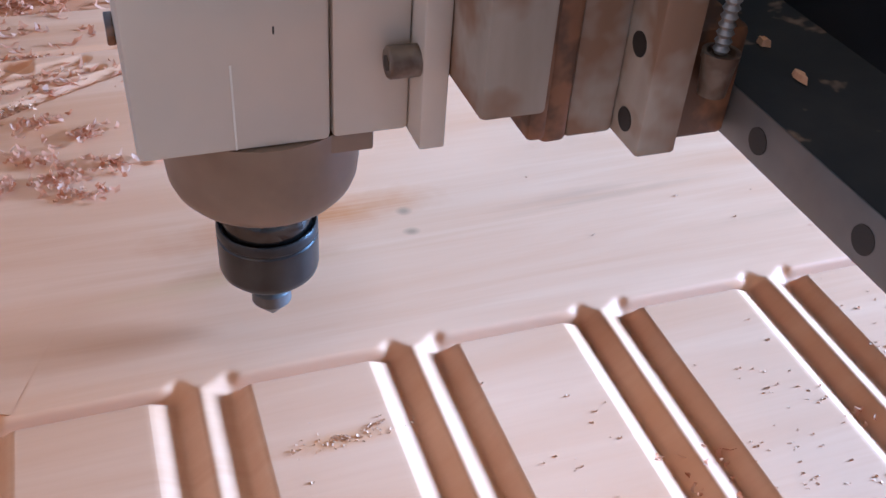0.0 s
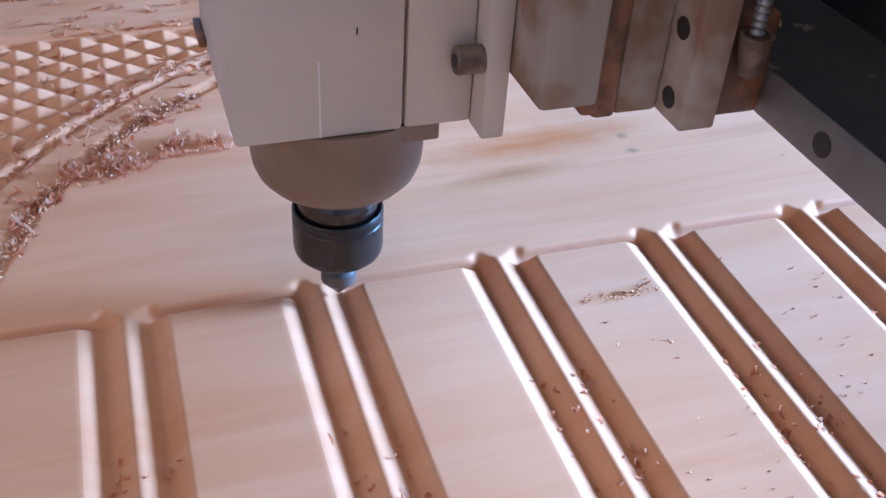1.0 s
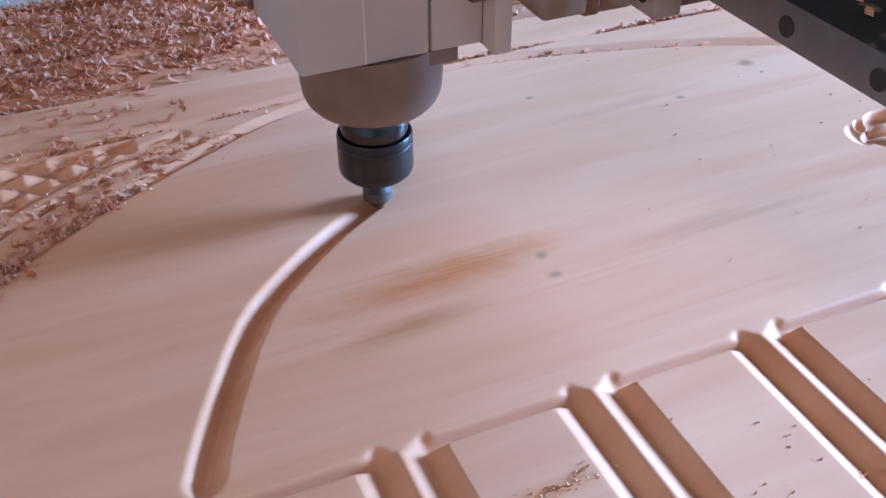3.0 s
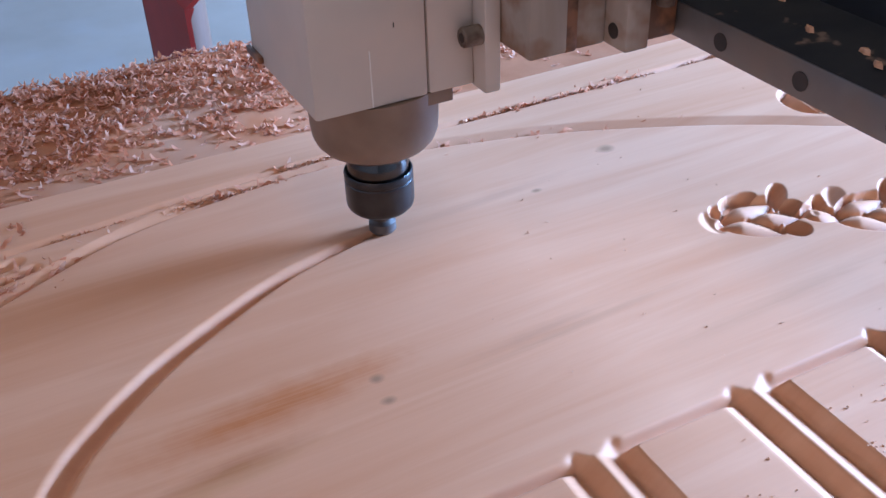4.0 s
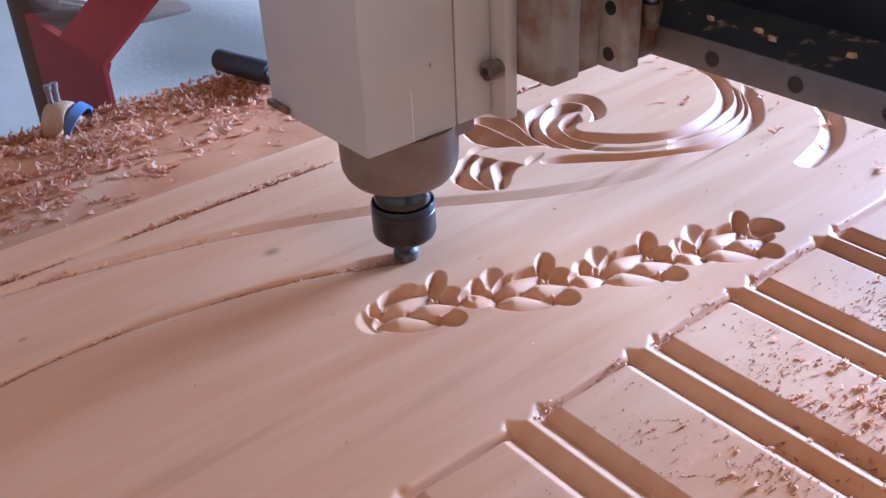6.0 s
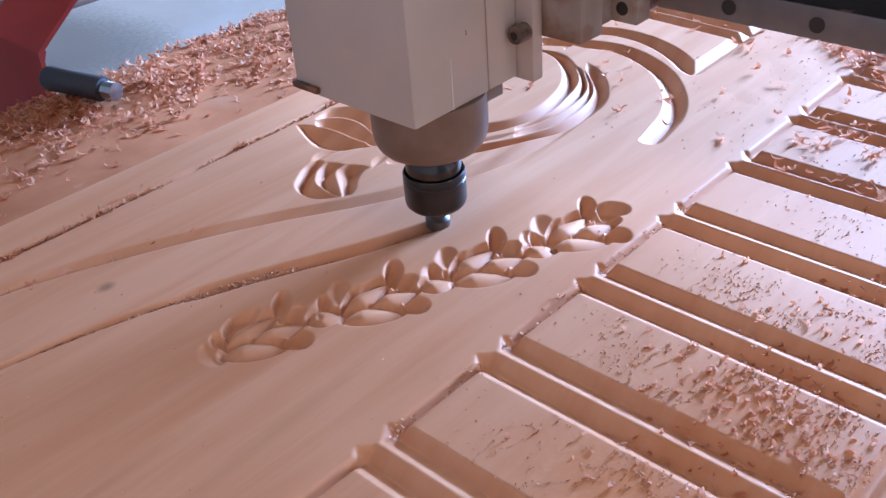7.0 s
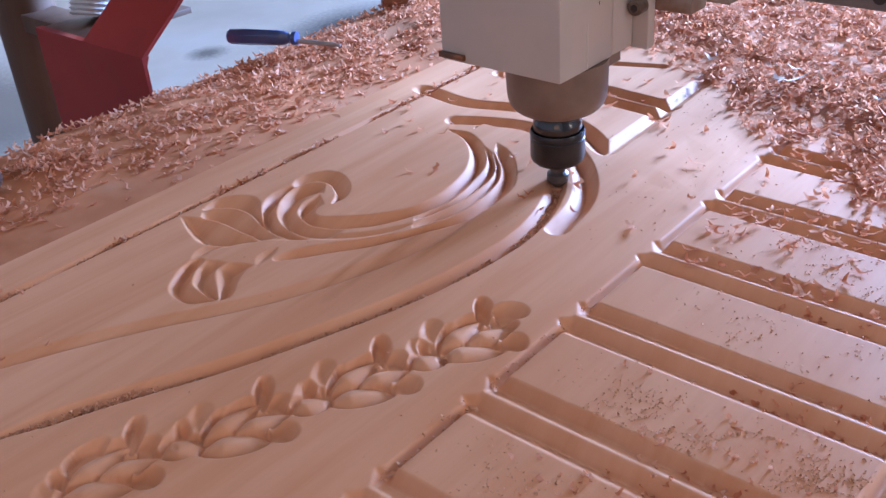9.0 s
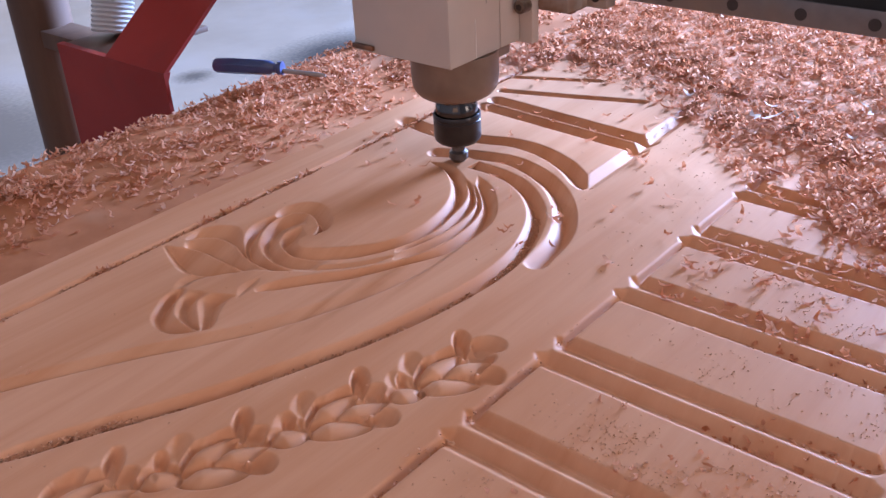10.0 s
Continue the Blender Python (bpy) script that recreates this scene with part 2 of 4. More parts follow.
for dusty in (DRIFTM, SPOIL, GRIT, BEIGE, DIRTY, RED):
    dusty.node_tree.nodes["Principled BSDF"].inputs["Specular IOR Level"].default_value = 0.12


# ---- mesh helpers ----
def finish(bm, name, mat, parent=None, label="", smooth=None):
    bmesh.ops.recalc_face_normals(bm, faces=bm.faces)
    me = bpy.data.meshes.new(name)
    bm.to_mesh(me)
    bm.free()
    if mat:
        me.materials.append(mat)
    if smooth is not None:
        me.shade_smooth()
        me.set_sharp_from_angle(angle=radians(smooth))
    ob = new(name, me)
    if parent:
        ob.parent = parent
    if label:
        ob["label"] = label
    return ob


def part(name, bm, mat, parent, label="", smooth=35):
    return finish(bm, name, mat, parent, label, smooth)


def box(x0, x1, y0, y1, z0, z1, bev=0.0, bm=None):
    bm = bm or bmesh.new()
    r = bmesh.ops.create_cube(bm, size=1.0)
    vs = r["verts"]
    for v in vs:
        v.co = Vector((x0 + (v.co.x + 0.5) * (x1 - x0), y0 + (v.co.y + 0.5) * (y1 - y0), z0 + (v.co.z + 0.5) * (z1 - z0)))
    if bev:
        es = list({e for v in vs for e in v.link_edges})
        bmesh.ops.bevel(bm, geom=es, offset=bev, segments=2, affect="EDGES", profile=0.5)
    return bm


def lathe(profile, n=40, bm=None):
    """Turned body round z from (radius, height) pairs."""
    bm = bm or bmesh.new()
    rings = []
    for r, z in profile:
        if r < 1e-6:
            rings.append([bm.verts.new((0, 0, z))])
        else:
            rings.append([bm.verts.new((r * math.cos(2 * math.pi * i / n), r * math.sin(2 * math.pi * i / n), z)) for i in range(n)])
    for a, b in zip(rings, rings[1:]):
        for i in range(n):
            j = (i + 1) % n
            if len(a) == 1 and len(b) == 1:
                continue
            if len(a) == 1:
                bm.faces.new((a[0], b[i], b[j]))
            elif len(b) == 1:
                bm.faces.new((a[i], b[0], a[j]))
            else:
                bm.faces.new((a[i], b[i], b[j], a[j]))
    return bm


def prism(points, y0, y1, bm=None, bev=0.0):
    """Outline in x and z drawn out along y."""
    bm = bm or bmesh.new()
    a = [bm.verts.new((x, y0, z)) for x, z in points]
    b = [bm.verts.new((x, y1, z)) for x, z in points]
    bm.faces.new(a)
    bm.faces.new(b[::-1])
    for i in range(len(a)):
        j = (i + 1) % len(a)
        bm.faces.new((a[i], a[j], b[j], b[i]))
    if bev:
        bmesh.ops.bevel(bm, geom=list(bm.edges), offset=bev, segments=2, affect="EDGES", profile=0.5)
    return bm


def moved(bm, m):
    bmesh.ops.transform(bm, matrix=m, verts=bm.verts)
    return bm


def empty(name, m=None):
    ob = new(name)
    ob.empty_display_size = 0.02
    if m is not None:
        ob.matrix_basis = m
    return ob


# ---- plan of the carving ----
def spline(pts, step=0.002):
    """Smooth line through the given points, in even steps."""
    p = np.array(pts, float)
    ext = np.vstack([2 * p[0] - p[1], p, 2 * p[-1] - p[-2]])
    out = []
    for i in range(1, len(ext) - 2):
        a, b, c, d = ext[i - 1], ext[i], ext[i + 1], ext[i + 2]
        n = max(2, int(np.linalg.norm(c - b) / step))
        t = np.linspace(0, 1, n, endpoint=False)[:, None]
        out.append(0.5 * (2 * b + (c - a) * t + (2 * a - 5 * b + 4 * c - d) * t**2 + (3 * b - a - 3 * c + d) * t**3))
    out.append(p[-1:])
    return np.vstack(out)


# the cutter's way over the board: seconds, x, y, lift
TOOL = [(0.0, -0.0605, 0.0255, 0.0148), (0.5, -0.156, -0.010, 0.0185), (0.8, -0.181, -0.0145, 0.0125), (1.0, -0.1855, -0.0130, 0.0078), (1.2, -0.1800, 0.0005, 0.0045), (1.5, -0.1685, 0.038, 0.002),
        (2.0, -0.1395, 0.0935, 0.002), (2.2, -0.1245, 0.1150, 0.002), (2.75, -0.0720, 0.1605, 0.0015),
        (3.3, -0.003, 0.199, 0.001), (3.5, 0.0185, 0.2085, 0.001), (4.0, 0.085, 0.223, 0.0), (4.5, 0.152, 0.2225, 0.0),
        (5.0, 0.218, 0.211, 0.0), (5.5, 0.2765, 0.1940, 0.0), (6.02, 0.339, 0.169, -0.001), (6.5, 0.400, 0.139, -0.0015),
        (7.0, 0.4585, 0.117, -0.002), (7.5, 0.520, 0.097, -0.002), (8.0, 0.587, 0.085, -0.002), (8.5, 0.648, 0.0855, -0.001),
        (9.0, 0.716, 0.112, 0.0), (9.5, 0.760, 0.166, 0.001), (10.0, 0.765, 0.234, 0.002)]
raw = spline([(-0.1822, 0.0030)] + [(x, y) for t, x, y, lift in TOOL if t > 1.2])
even = np.vstack([2 * raw[0] - raw[18:0:-1], raw, 2 * raw[-1] - raw[-2:-20:-1]])
even = np.stack([np.convolve(even[:, i], np.hanning(39)[1:-1] / np.hanning(39).sum(), "valid") for i in (0, 1)], -1)
SWEEP = [tuple(p) for p in even[::12]] + [tuple(even[-1])]
SWEEP_HALF, SWEEP_DEEP = 0.0076, 0.0092

PITCH = 0.095
X0, X1, Y0, Y1 = -0.42, 1.02, -0.232, 0.376
SLAT_END = -0.209


class Relief:
    """Depth of the carving over an even grid."""

    def __init__(self):
        self.x = np.r_[np.arange(X0, 0.24, 0.0012), np.linspace(0.24, X1, 1040)]
        self.y = np.r_[np.arange(Y0, -0.190, 0.0012), np.arange(-0.190, -0.022, 0.0035), np.linspace(-0.022, 0.345, 490), np.linspace(0.347, Y1, 12)]
        self.nx, self.ny = len(self.x), len(self.y)
        self.gx, self.gy = np.meshgrid(self.x, self.y)
        self.z = np.zeros_like(self.gx)

    def window(self, x0, x1, y0, y1):
        i0, i1 = np.searchsorted(self.x, (x0, x1))
        j0, j1 = np.searchsorted(self.y, (y0, y1))
        return slice(max(j0 - 1, 0), min(j1 + 1, self.ny)), slice(max(i0 - 1, 0), min(i1 + 1, self.nx))

    def cut(self, pts, half, deep, taper=0.0, power=1.0, step=0.002, swell=None):
        """A groove along a smooth line: V-shaped at power 1, rounder below that, with ends that run out."""
        line = spline(pts, step)
        seg = np.linalg.norm(np.diff(line, axis=0), axis=1)
        run = np.r_[0, np.cumsum(seg)]
        k = np.ones(len(line))
        if taper:
            k = np.clip(np.minimum(run, run[-1] - run) / taper, 0.15, 1.0) ** 0.7
        if swell:
            k = k * np.interp(line[:, 0], *swell)
        field = np.zeros_like(self.z)
        for i0 in range(0, len(line), 12):
            part_line, part_k = line[i0:i0 + 13], k[i0:i0 + 13]
            a, b = part_line.min(0) - half * 1.1 - 0.004, part_line.max(0) + half * 1.1 + 0.004
            js, is_ = self.window(a[0], b[0], a[1], b[1])
            gx, gy = self.gx[js, is_], self.gy[js, is_]
            if gx.size == 0:
                continue
            acc = field[js, is_]
            for (px, py), (qx, qy), kk in zip(part_line[:-1], part_line[1:], part_k):
                dx, dy = qx - px, qy - py
                l2 = dx * dx + dy * dy + 1e-12
                u = np.clip(((gx - px) * dx + (gy - py) * dy) / l2, 0, 1)
                d = np.hypot(gx - px - u * dx, gy - py - u * dy)
                acc = np.minimum(acc, -deep * kk * np.clip(1 - d / (half * kk), 0, 1) ** power)
            field[js, is_] = acc
        self.z = np.minimum(self.z, field)
        return field

    def facet(self, p, q, r):
        """Lowers the face to one flat triangle of (x, y, z) corners."""
        js, is_ = self.window(min(p[0], q[0], r[0]), max(p[0], q[0], r[0]), min(p[1], q[1], r[1]), max(p[1], q[1], r[1]))
        x, y = self.gx[js, is_], self.gy[js, is_]
        d = (q[1] - r[1]) * (p[0] - r[0]) + (r[0] - q[0]) * (p[1] - r[1])
        if x.size == 0 or abs(d) < 1e-12:
            return
        a = ((q[1] - r[1]) * (x - r[0]) + (r[0] - q[0]) * (y - r[1])) / d
        b = ((r[1] - p[1]) * (x - r[0]) + (p[0] - r[0]) * (y - r[1])) / d
        c = 1 - a - b
        z = a * p[2] + b * q[2] + c * r[2]
        self.z[js, is_] = np.where((a > -1e-3) & (b > -1e-3) & (c > -1e-3), np.minimum(self.z[js, is_], z), self.z[js, is_])

    def gore(self, lit, shaded, deep, mid=0.3, last=None, run=0.12, n=72):
        """A lopsided groove between two lines of as many points: a steep wall by the first, a long one up to the second."""
        last = mid if last is None else last
        u = np.linspace(0, 1, n)
        lines = []
        for pts in (lit, shaded):
            line = spline(pts, 0.0005)
            lens = np.r_[0, np.cumsum(np.linalg.norm(np.diff(np.array(pts), axis=0), axis=1))]
            run_on = np.r_[0, np.cumsum(np.linalg.norm(np.diff(line, axis=0), axis=1))]
            at = np.interp(u, np.linspace(0, 1, len(pts)), lens / lens[-1]) * run_on[-1]
            lines.append(np.stack([np.interp(at, run_on, line[:, i]) for i in (0, 1)], -1))
        k = (mid + (last - mid) * u)[:, None]
        low = lines[0] + (lines[1] - lines[0]) * k
        d = -deep * np.clip(np.minimum(u, 1 - u) / run, 0.08, 1) ** 0.6
        zero = np.zeros(n)
        for (a, za), (b, zb) in (((lines[0], zero), (low, d)), ((low, d), (lines[1], zero))):
            for i in range(n - 1):
                c = [(a[i][0], a[i][1], za[i]), (a[i + 1][0], a[i + 1][1], za[i + 1]), (b[i + 1][0], b[i + 1][1], zb[i + 1]), (b[i][0], b[i][1], zb[i])]
                self.facet(c[0], c[1], c[2])
                self.facet(c[0], c[2], c[3])

    def ramp(self, cx, cy, ux, uy, a, b, deep=0.0078, slope=0.95, way=1, rise=9.0):
        """An oval scoop with one long slope that rises along x and a sharp near edge."""
        n = math.hypot(ux, uy)
        ux, uy = ux / n, uy / n
        du = ((self.gx - cx) * ux + (self.gy - cy) * uy) / a
        dv = (-(self.gx - cx) * uy + (self.gy - cy) * ux) / b
        ex, ey = way * ux / a, -way * uy / b
        e2, pe = ex * ex + ey * ey, du * ex + dv * ey
        r2 = du**2 + dv**2
        root = np.sqrt(np.maximum(pe**2 - e2 * (r2 - 1), 0))
        t, back = (-pe + root) / e2, (pe + root) / e2
        self.z = np.where(r2 < 1, np.minimum(self.z, -np.minimum(np.minimum(deep, slope * t), rise * back)), self.z)


relief = Relief()
gx, gy = relief.gx, relief.gy

# pairs of grooves between the slats
runout = 0.93 * (np.maximum(0, gy + 0.0055) + np.maximum(0, SLAT_END + 0.003 - gy))
for k in range(-4, 11):
    pair = np.interp(gx - k * PITCH, (-0.0245, -0.0127, -0.0044, -0.0028, 0.0100, 0.0162), (0, -0.0082, -0.0006, -0.0005, -0.0078, 0))
    relief.z = np.minimum(relief.z, np.minimum(0, pair + runout))
# the head and foot of the slats
for k in range(-5, 11):
    xa, xb = k * PITCH + 0.0098, (k + 1) * PITCH - 0.0129
    relief.cut([(xa, -0.0050), (xb, -0.0050)], 0.0036, 0.0084, 0.0, 1.0)
    relief.cut([(xa, SLAT_END), (xb, SLAT_END)], 0.0058, 0.0056)

# the rail's edge above the slats is eased
relief.z = np.minimum(relief.z, np.interp(gy, (-0.0046, -0.0040, 0.0040, 0.0100), (0, -0.0012, -0.0004, 0)))
# sweeping lines
relief.cut(SWEEP, SWEEP_HALF, SWEEP_DEEP, 0.010, swell=((-0.18, -0.10, 0.0, 0.07, 0.285, 0.305, 0.60), (1.08, 1.0, 0.75, 0.48, 0.48, 0.95, 1.05)))
INNER = [(-0.352, 0.030), (-0.330, 0.092), (-0.308, 0.128), (-0.284, 0.161), (-0.248, 0.193), (-0.215, 0.218), (-0.175, 0.246), (-0.120, 0.277),
         (-0.077, 0.298), (-0.036, 0.310), (0.0, 0.316), (0.060, 0.322), (0.125, 0.317), (0.205, 0.299), (0.268, 0.279), (0.342, 0.246), (0.397, 0.216),
         (0.434, 0.192), (0.472, 0.170), (0.515, 0.152), (0.566, 0.138), (0.612, 0.134), (0.660, 0.137), (0.707, 0.153), (0.742, 0.180), (0.770, 0.212)]
in_dir = np.gradient(np.array(INNER), axis=0)
in_nor = np.stack([-in_dir[:, 1], in_dir[:, 0]], -1) / np.linalg.norm(in_dir, axis=1)[:, None]
wide = np.interp([p[0] for p in INNER], (-0.1, 0.2, 0.5), (0.85, 0.95, 1.15))[:, None]
relief.gore((np.array(INNER) - in_nor * 0.0062 * wide)[:-3], (np.array(INNER) + in_nor * 0.0082 * wide)[:-3], 0.0038, 0.30, 0.30, 0.05, 320)
relief.cut([(-0.42, 0.310), (-0.25, 0.312), (-0.1, 0.318), (0.05, 0.331), (0.3, 0.3315), (0.6, 0.331), (0.87, 0.332), (1.02, 0.332)], 0.0042, 0.0036)
relief.cut([(0.652, 0.068), (0.694, 0.076), (0.730, 0.095), (0.764, 0.127), (0.784, 0.163), (0.791, 0.197), (0.782, 0.232), (0.768, 0.262)], 0.0100, 0.0096)
relief.cut([(0.788, 0.116), (0.811, 0.149), (0.824, 0.183), (0.826, 0.215), (0.818, 0.241), (0.806, 0.283), (0.812, 0.340)], 0.0102, 0.0094)
for xg in (0.882, 0.903):
    relief.cut([(xg + 0.006, 0.30), (xg, 0.2), (xg - 0.005, 0.112)], 0.0098, 0.0086)
relief.cut([(0.784, 0.110), (0.86, 0.112), (0.95, 0.116), (1.02, 0.118)], 0.0095, 0.0062)
relief.cut([(0.975, 0.33), (1.015, 0.24)], 0.005, 0.004)
relief.cut([(0.935, 0.312), (0.957, 0.246), (0.985, 0.17)], 0.006, 0.005)

# pyramids in the corner field
BAND = [(-0.420, 0.020), (-0.375, 0.110), (-0.332, 0.171), (-0.300, 0.206), (-0.263, 0.238), (-0.225, 0.264), (-0.180, 0.287), (-0.13, 0.303)]
relief.cut(BAND, 0.0060, 0.0052)
relief.cut([(x + 0.010, y - 0.012) for x, y in BAND], 0.0048, 0.0040)
band_line = spline(BAND, 0.004)
edge_y = np.interp(gx, band_line[:, 0], band_line[:, 1])
u, v = gx / 0.0285 + gy / 0.0235, gx / 0.0285 - gy / 0.0235
pyr = -0.0066 * np.clip(2 * np.maximum(np.abs(u % 1 - 0.5), np.abs(v % 1 - 0.5)), 0, 1)
inside = (gy > edge_y + 0.004) & (gy < 0.309) & (gx < -0.16)
relief.z = np.where(inside, np.minimum(relief.z, pyr), relief.z)

# four carved blossoms with a bead between each
ANCHORS = [(0.280, 0.127), (0.348, 0.0955), (0.419, 0.0675), (0.489, 0.0425)]


def blossom(ax, ay, first, last):
    """Three pointed petals that swell out of a hollow, with scooped leaves beside them and a bead after."""
    #         middle           along           half length, half width, sharpness of the tips
    petals = [(0.0320, -0.0140, 0.032, -0.013, 0.0175, 0.0078, 0.7),
              (0.0220, 0.0018, 0.041, 0.001, 0.0212, 0.0076, 0.8),
              (0.0098, -0.0166, 0.030, -0.025, 0.0198, 0.0104, 0.55)]
    if not last:
        petals.append((0.0585, -0.0262, 0.019, -0.007, 0.0120, 0.0102, 0.5))
    lens = []
    for px, py, dx, dy, a, b, tip in petals:
        n = math.hypot(dx, dy)
        ux, uy = dx / n, dy / n
        du = ((gx - ax - px) * ux + (gy - ay - py) * uy) / a
        dv = (-(gx - ax - px) * uy + (gy - ay - py) * ux) / b
        lens.append((du, dv, np.clip(1 - du**2, 0, 1) ** tip))
    hollow = np.zeros_like(relief.z)
    for (du, dv, w), (px, py, dx, dy, a, b, tip) in zip(lens, petals):
        r = np.hypot(du, dv)
        hollow = np.minimum(hollow, -0.0078 * np.clip((1.16 - r) / 0.16, 0, 1))
    keep = relief.z
    relief.z = hollow
    # middle, long axis, half length, half width
    scoops = [(0.0490, 0.0040, 0.0185, 0.0175, 0.0155, 0.0062), (0.0480, -0.0095, 0.020, -0.003, 0.0080, 0.0062), (0.0320, -0.0325, 0.008, -0.006, 0.0092, 0.0090),
              (0.0150, 0.0078, 1.0, 0.25, 0.0115, 0.0036), (0.0020, 0.0060, 0.7, 0.7, 0.0052, 0.0038)]
    if first:
        scoops[3:] = [(0.0225, 0.0110, 1.0, 0.1, 0.0155, 0.0072), (0.0030, 0.0070, 0.7, 0.7, 0.0075, 0.0060)]
    if last:
        scoops += [(0.0580, -0.0110, 0.5, -1.0, 0.0120, 0.0095)]
    else:
        scoops += [(0.0680, -0.0160, 0.0095, 0.009, 0.0085, 0.0056)]
    for px, py, dx, dy, a, b in scoops:
        relief.ramp(ax + px, ay + py, dx, dy, a, b)
    # slopes that face the light, on the near side
    flares = [(0.0105, 0.0150, 0.80, 0.60, 0.0150, 0.0080), (-0.0085, 0.0120, 0.75, 0.65, 0.0110, 0.0060)]
    if first:
        flares = [(-0.0085, -0.0020, 0.35, 1.0, 0.0130, 0.0090)]
    for px, py, dx, dy, a, b in flares:
        relief.ramp(ax + px, ay + py, dx, dy, a, b, 0.0042, 0.46, -1, 0.30)
    z, raised = relief.z, []
    for du, dv, w in lens:
        on = (np.abs(du) < 1) & (np.abs(dv) < w)
        across = np.abs(dv) / np.maximum(w, 1e-3)
        near_end, far_end = np.clip((-0.30 - du) / 0.70, 0, 1), np.clip((du + 0.30) / 1.30, 0, 1)
        dome = -0.0006 - 0.0036 * across**1.8 - 0.0044 * near_end**1.4 - 0.0048 * far_end**1.25
        z = np.where(on, dome, z)
        raised.append(on)
    relief.z = np.minimum(keep, z)
    return raised


PETALS = [blossom(ax, ay, n == 0, n == 3) for n, (ax, ay) in enumerate(ANCHORS)]

# scroll with leaves: lines in pairs, the wall that faces the daylight first
EYE = [(0.747, 0.257), (0.742, 0.234), (0.727, 0.213), (0.705, 0.195), (0.681, 0.184), (0.647, 0.178), (0.616, 0.182), (0.592, 0.199), (0.576, 0.217), (0.567, 0.230), (0.568, 0.238), (0.574, 0.242), (0.581, 0.241)]
ROUND = [(0.754, 0.231), (0.740, 0.208), (0.722, 0.189), (0.704, 0.177), (0.680, 0.170), (0.646, 0.163), (0.610, 0.169), (0.582, 0.182), (0.564, 0.199), (0.555, 0.216), (0.554, 0.234), (0.566, 0.256), (0.592, 0.259)]
RING = [(0.589, 0.286), (0.577, 0.283), (0.564, 0.276), (0.550, 0.263), (0.540, 0.245), (0.537, 0.224), (0.543, 0.200)]
relief.gore(EYE, ROUND, 0.0084, 0.40, 0.80, 0.06, 160)
relief.gore([(0.609, 0.270), (0.600, 0.284)] + RING, [(0.594, 0.256), (0.592, 0.261), (0.584, 0.263), (0.578, 0.261), (0.571, 0.258), (0.560, 0.247), (0.554, 0.232), (0.555, 0.216), (0.564, 0.199)], 0.0080, 0.40, 0.35)
relief.gore([(0.597, 0.291), (0.580, 0.293), (0.565, 0.291), (0.547, 0.279), (0.532, 0.258), (0.528, 0.241), (0.528, 0.224)], RING, 0.0080, 0.42, 0.3)
relief.gore([(0.589, 0.287), (0.600, 0.284), (0.609, 0.276), (0.609, 0.263), (0.601, 0.249), (0.594, 0.243), (0.589, 0.240), (0.586, 0.239)],
            [(0.588, 0.290), (0.602, 0.296), (0.616, 0.294), (0.627, 0.285), (0.629, 0.269), (0.618, 0.249), (0.603, 0.238), (0.587, 0.238)], 0.0080, 0.22)
LEAF_A = [(0.512, 0.308), (0.515, 0.298), (0.516, 0.283), (0.515, 0.267), (0.516, 0.254), (0.516, 0.242)]
LEAF_B = [(0.520, 0.318), (0.530, 0.311), (0.537, 0.299), (0.538, 0.281), (0.531, 0.257), (0.528, 0.228)]
relief.gore([(0.503, 0.325), (0.492, 0.300), (0.486, 0.280), (0.489, 0.267), (0.501, 0.254), (0.515, 0.242)], LEAF_A, 0.0084, 0.34)
relief.gore(LEAF_A, LEAF_B, 0.0080, 0.22)
relief.gore(LEAF_B, [(0.524, 0.321), (0.544, 0.323), (0.560, 0.303), (0.549, 0.279), (0.534, 0.258), (0.528, 0.232)], 0.0074, 0.36)
LOW_A = [(0.473, 0.252), (0.461, 0.248), (0.452, 0.241), (0.446, 0.233), (0.444, 0.224), (0.443, 0.213), (0.444, 0.203)]
LOW_B = [(0.480, 0.235), (0.469, 0.235), (0.462, 0.228), (0.456, 0.219), (0.452, 0.213), (0.448, 0.207), (0.445, 0.202)]
relief.gore([(0.471, 0.261), (0.457, 0.259), (0.444, 0.252), (0.434, 0.244), (0.428, 0.230), (0.430, 0.214), (0.443, 0.202)], LOW_A, 0.0084, 0.32)
relief.gore(LOW_A, LOW_B, 0.0070, 0.45)
relief.gore(LOW_B, [(0.489, 0.216), (0.481, 0.216), (0.474, 0.213), (0.466, 0.208), (0.458, 0.201), (0.450, 0.198), (0.444, 0.201)], 0.0070, 0.5)
# the strands that sweep round the scroll
STRAND_A = [(0.729, 0.189), (0.709, 0.170), (0.689, 0.160), (0.662, 0.156), (0.635, 0.157), (0.601, 0.164)]
STRAND_B = [(0.731, 0.187), (0.711, 0.166), (0.689, 0.152), (0.657, 0.145), (0.625, 0.146), (0.591, 0.157)]
relief.gore([(0.738, 0.206), (0.722, 0.189), (0.704, 0.177), (0.680, 0.170), (0.646, 0.163), (0.608, 0.169)], STRAND_A, 0.0070, 0.62)
relief.gore(STRAND_A, STRAND_B, 0.0060, 0.62)
relief.gore(STRAND_B[:5] + [(0.593, 0.155), (0.571, 0.169), (0.557, 0.180), (0.544, 0.192), (0.524, 0.207), (0.504, 0.214)],
            [(0.750, 0.200), (0.736, 0.173), (0.712, 0.150), (0.684, 0.134), (0.640, 0.130), (0.606, 0.140), (0.569, 0.157), (0.550, 0.168), (0.534, 0.181), (0.514, 0.196), (0.500, 0.209)], 0.0084, 0.32, 0.7, 0.08, 140)
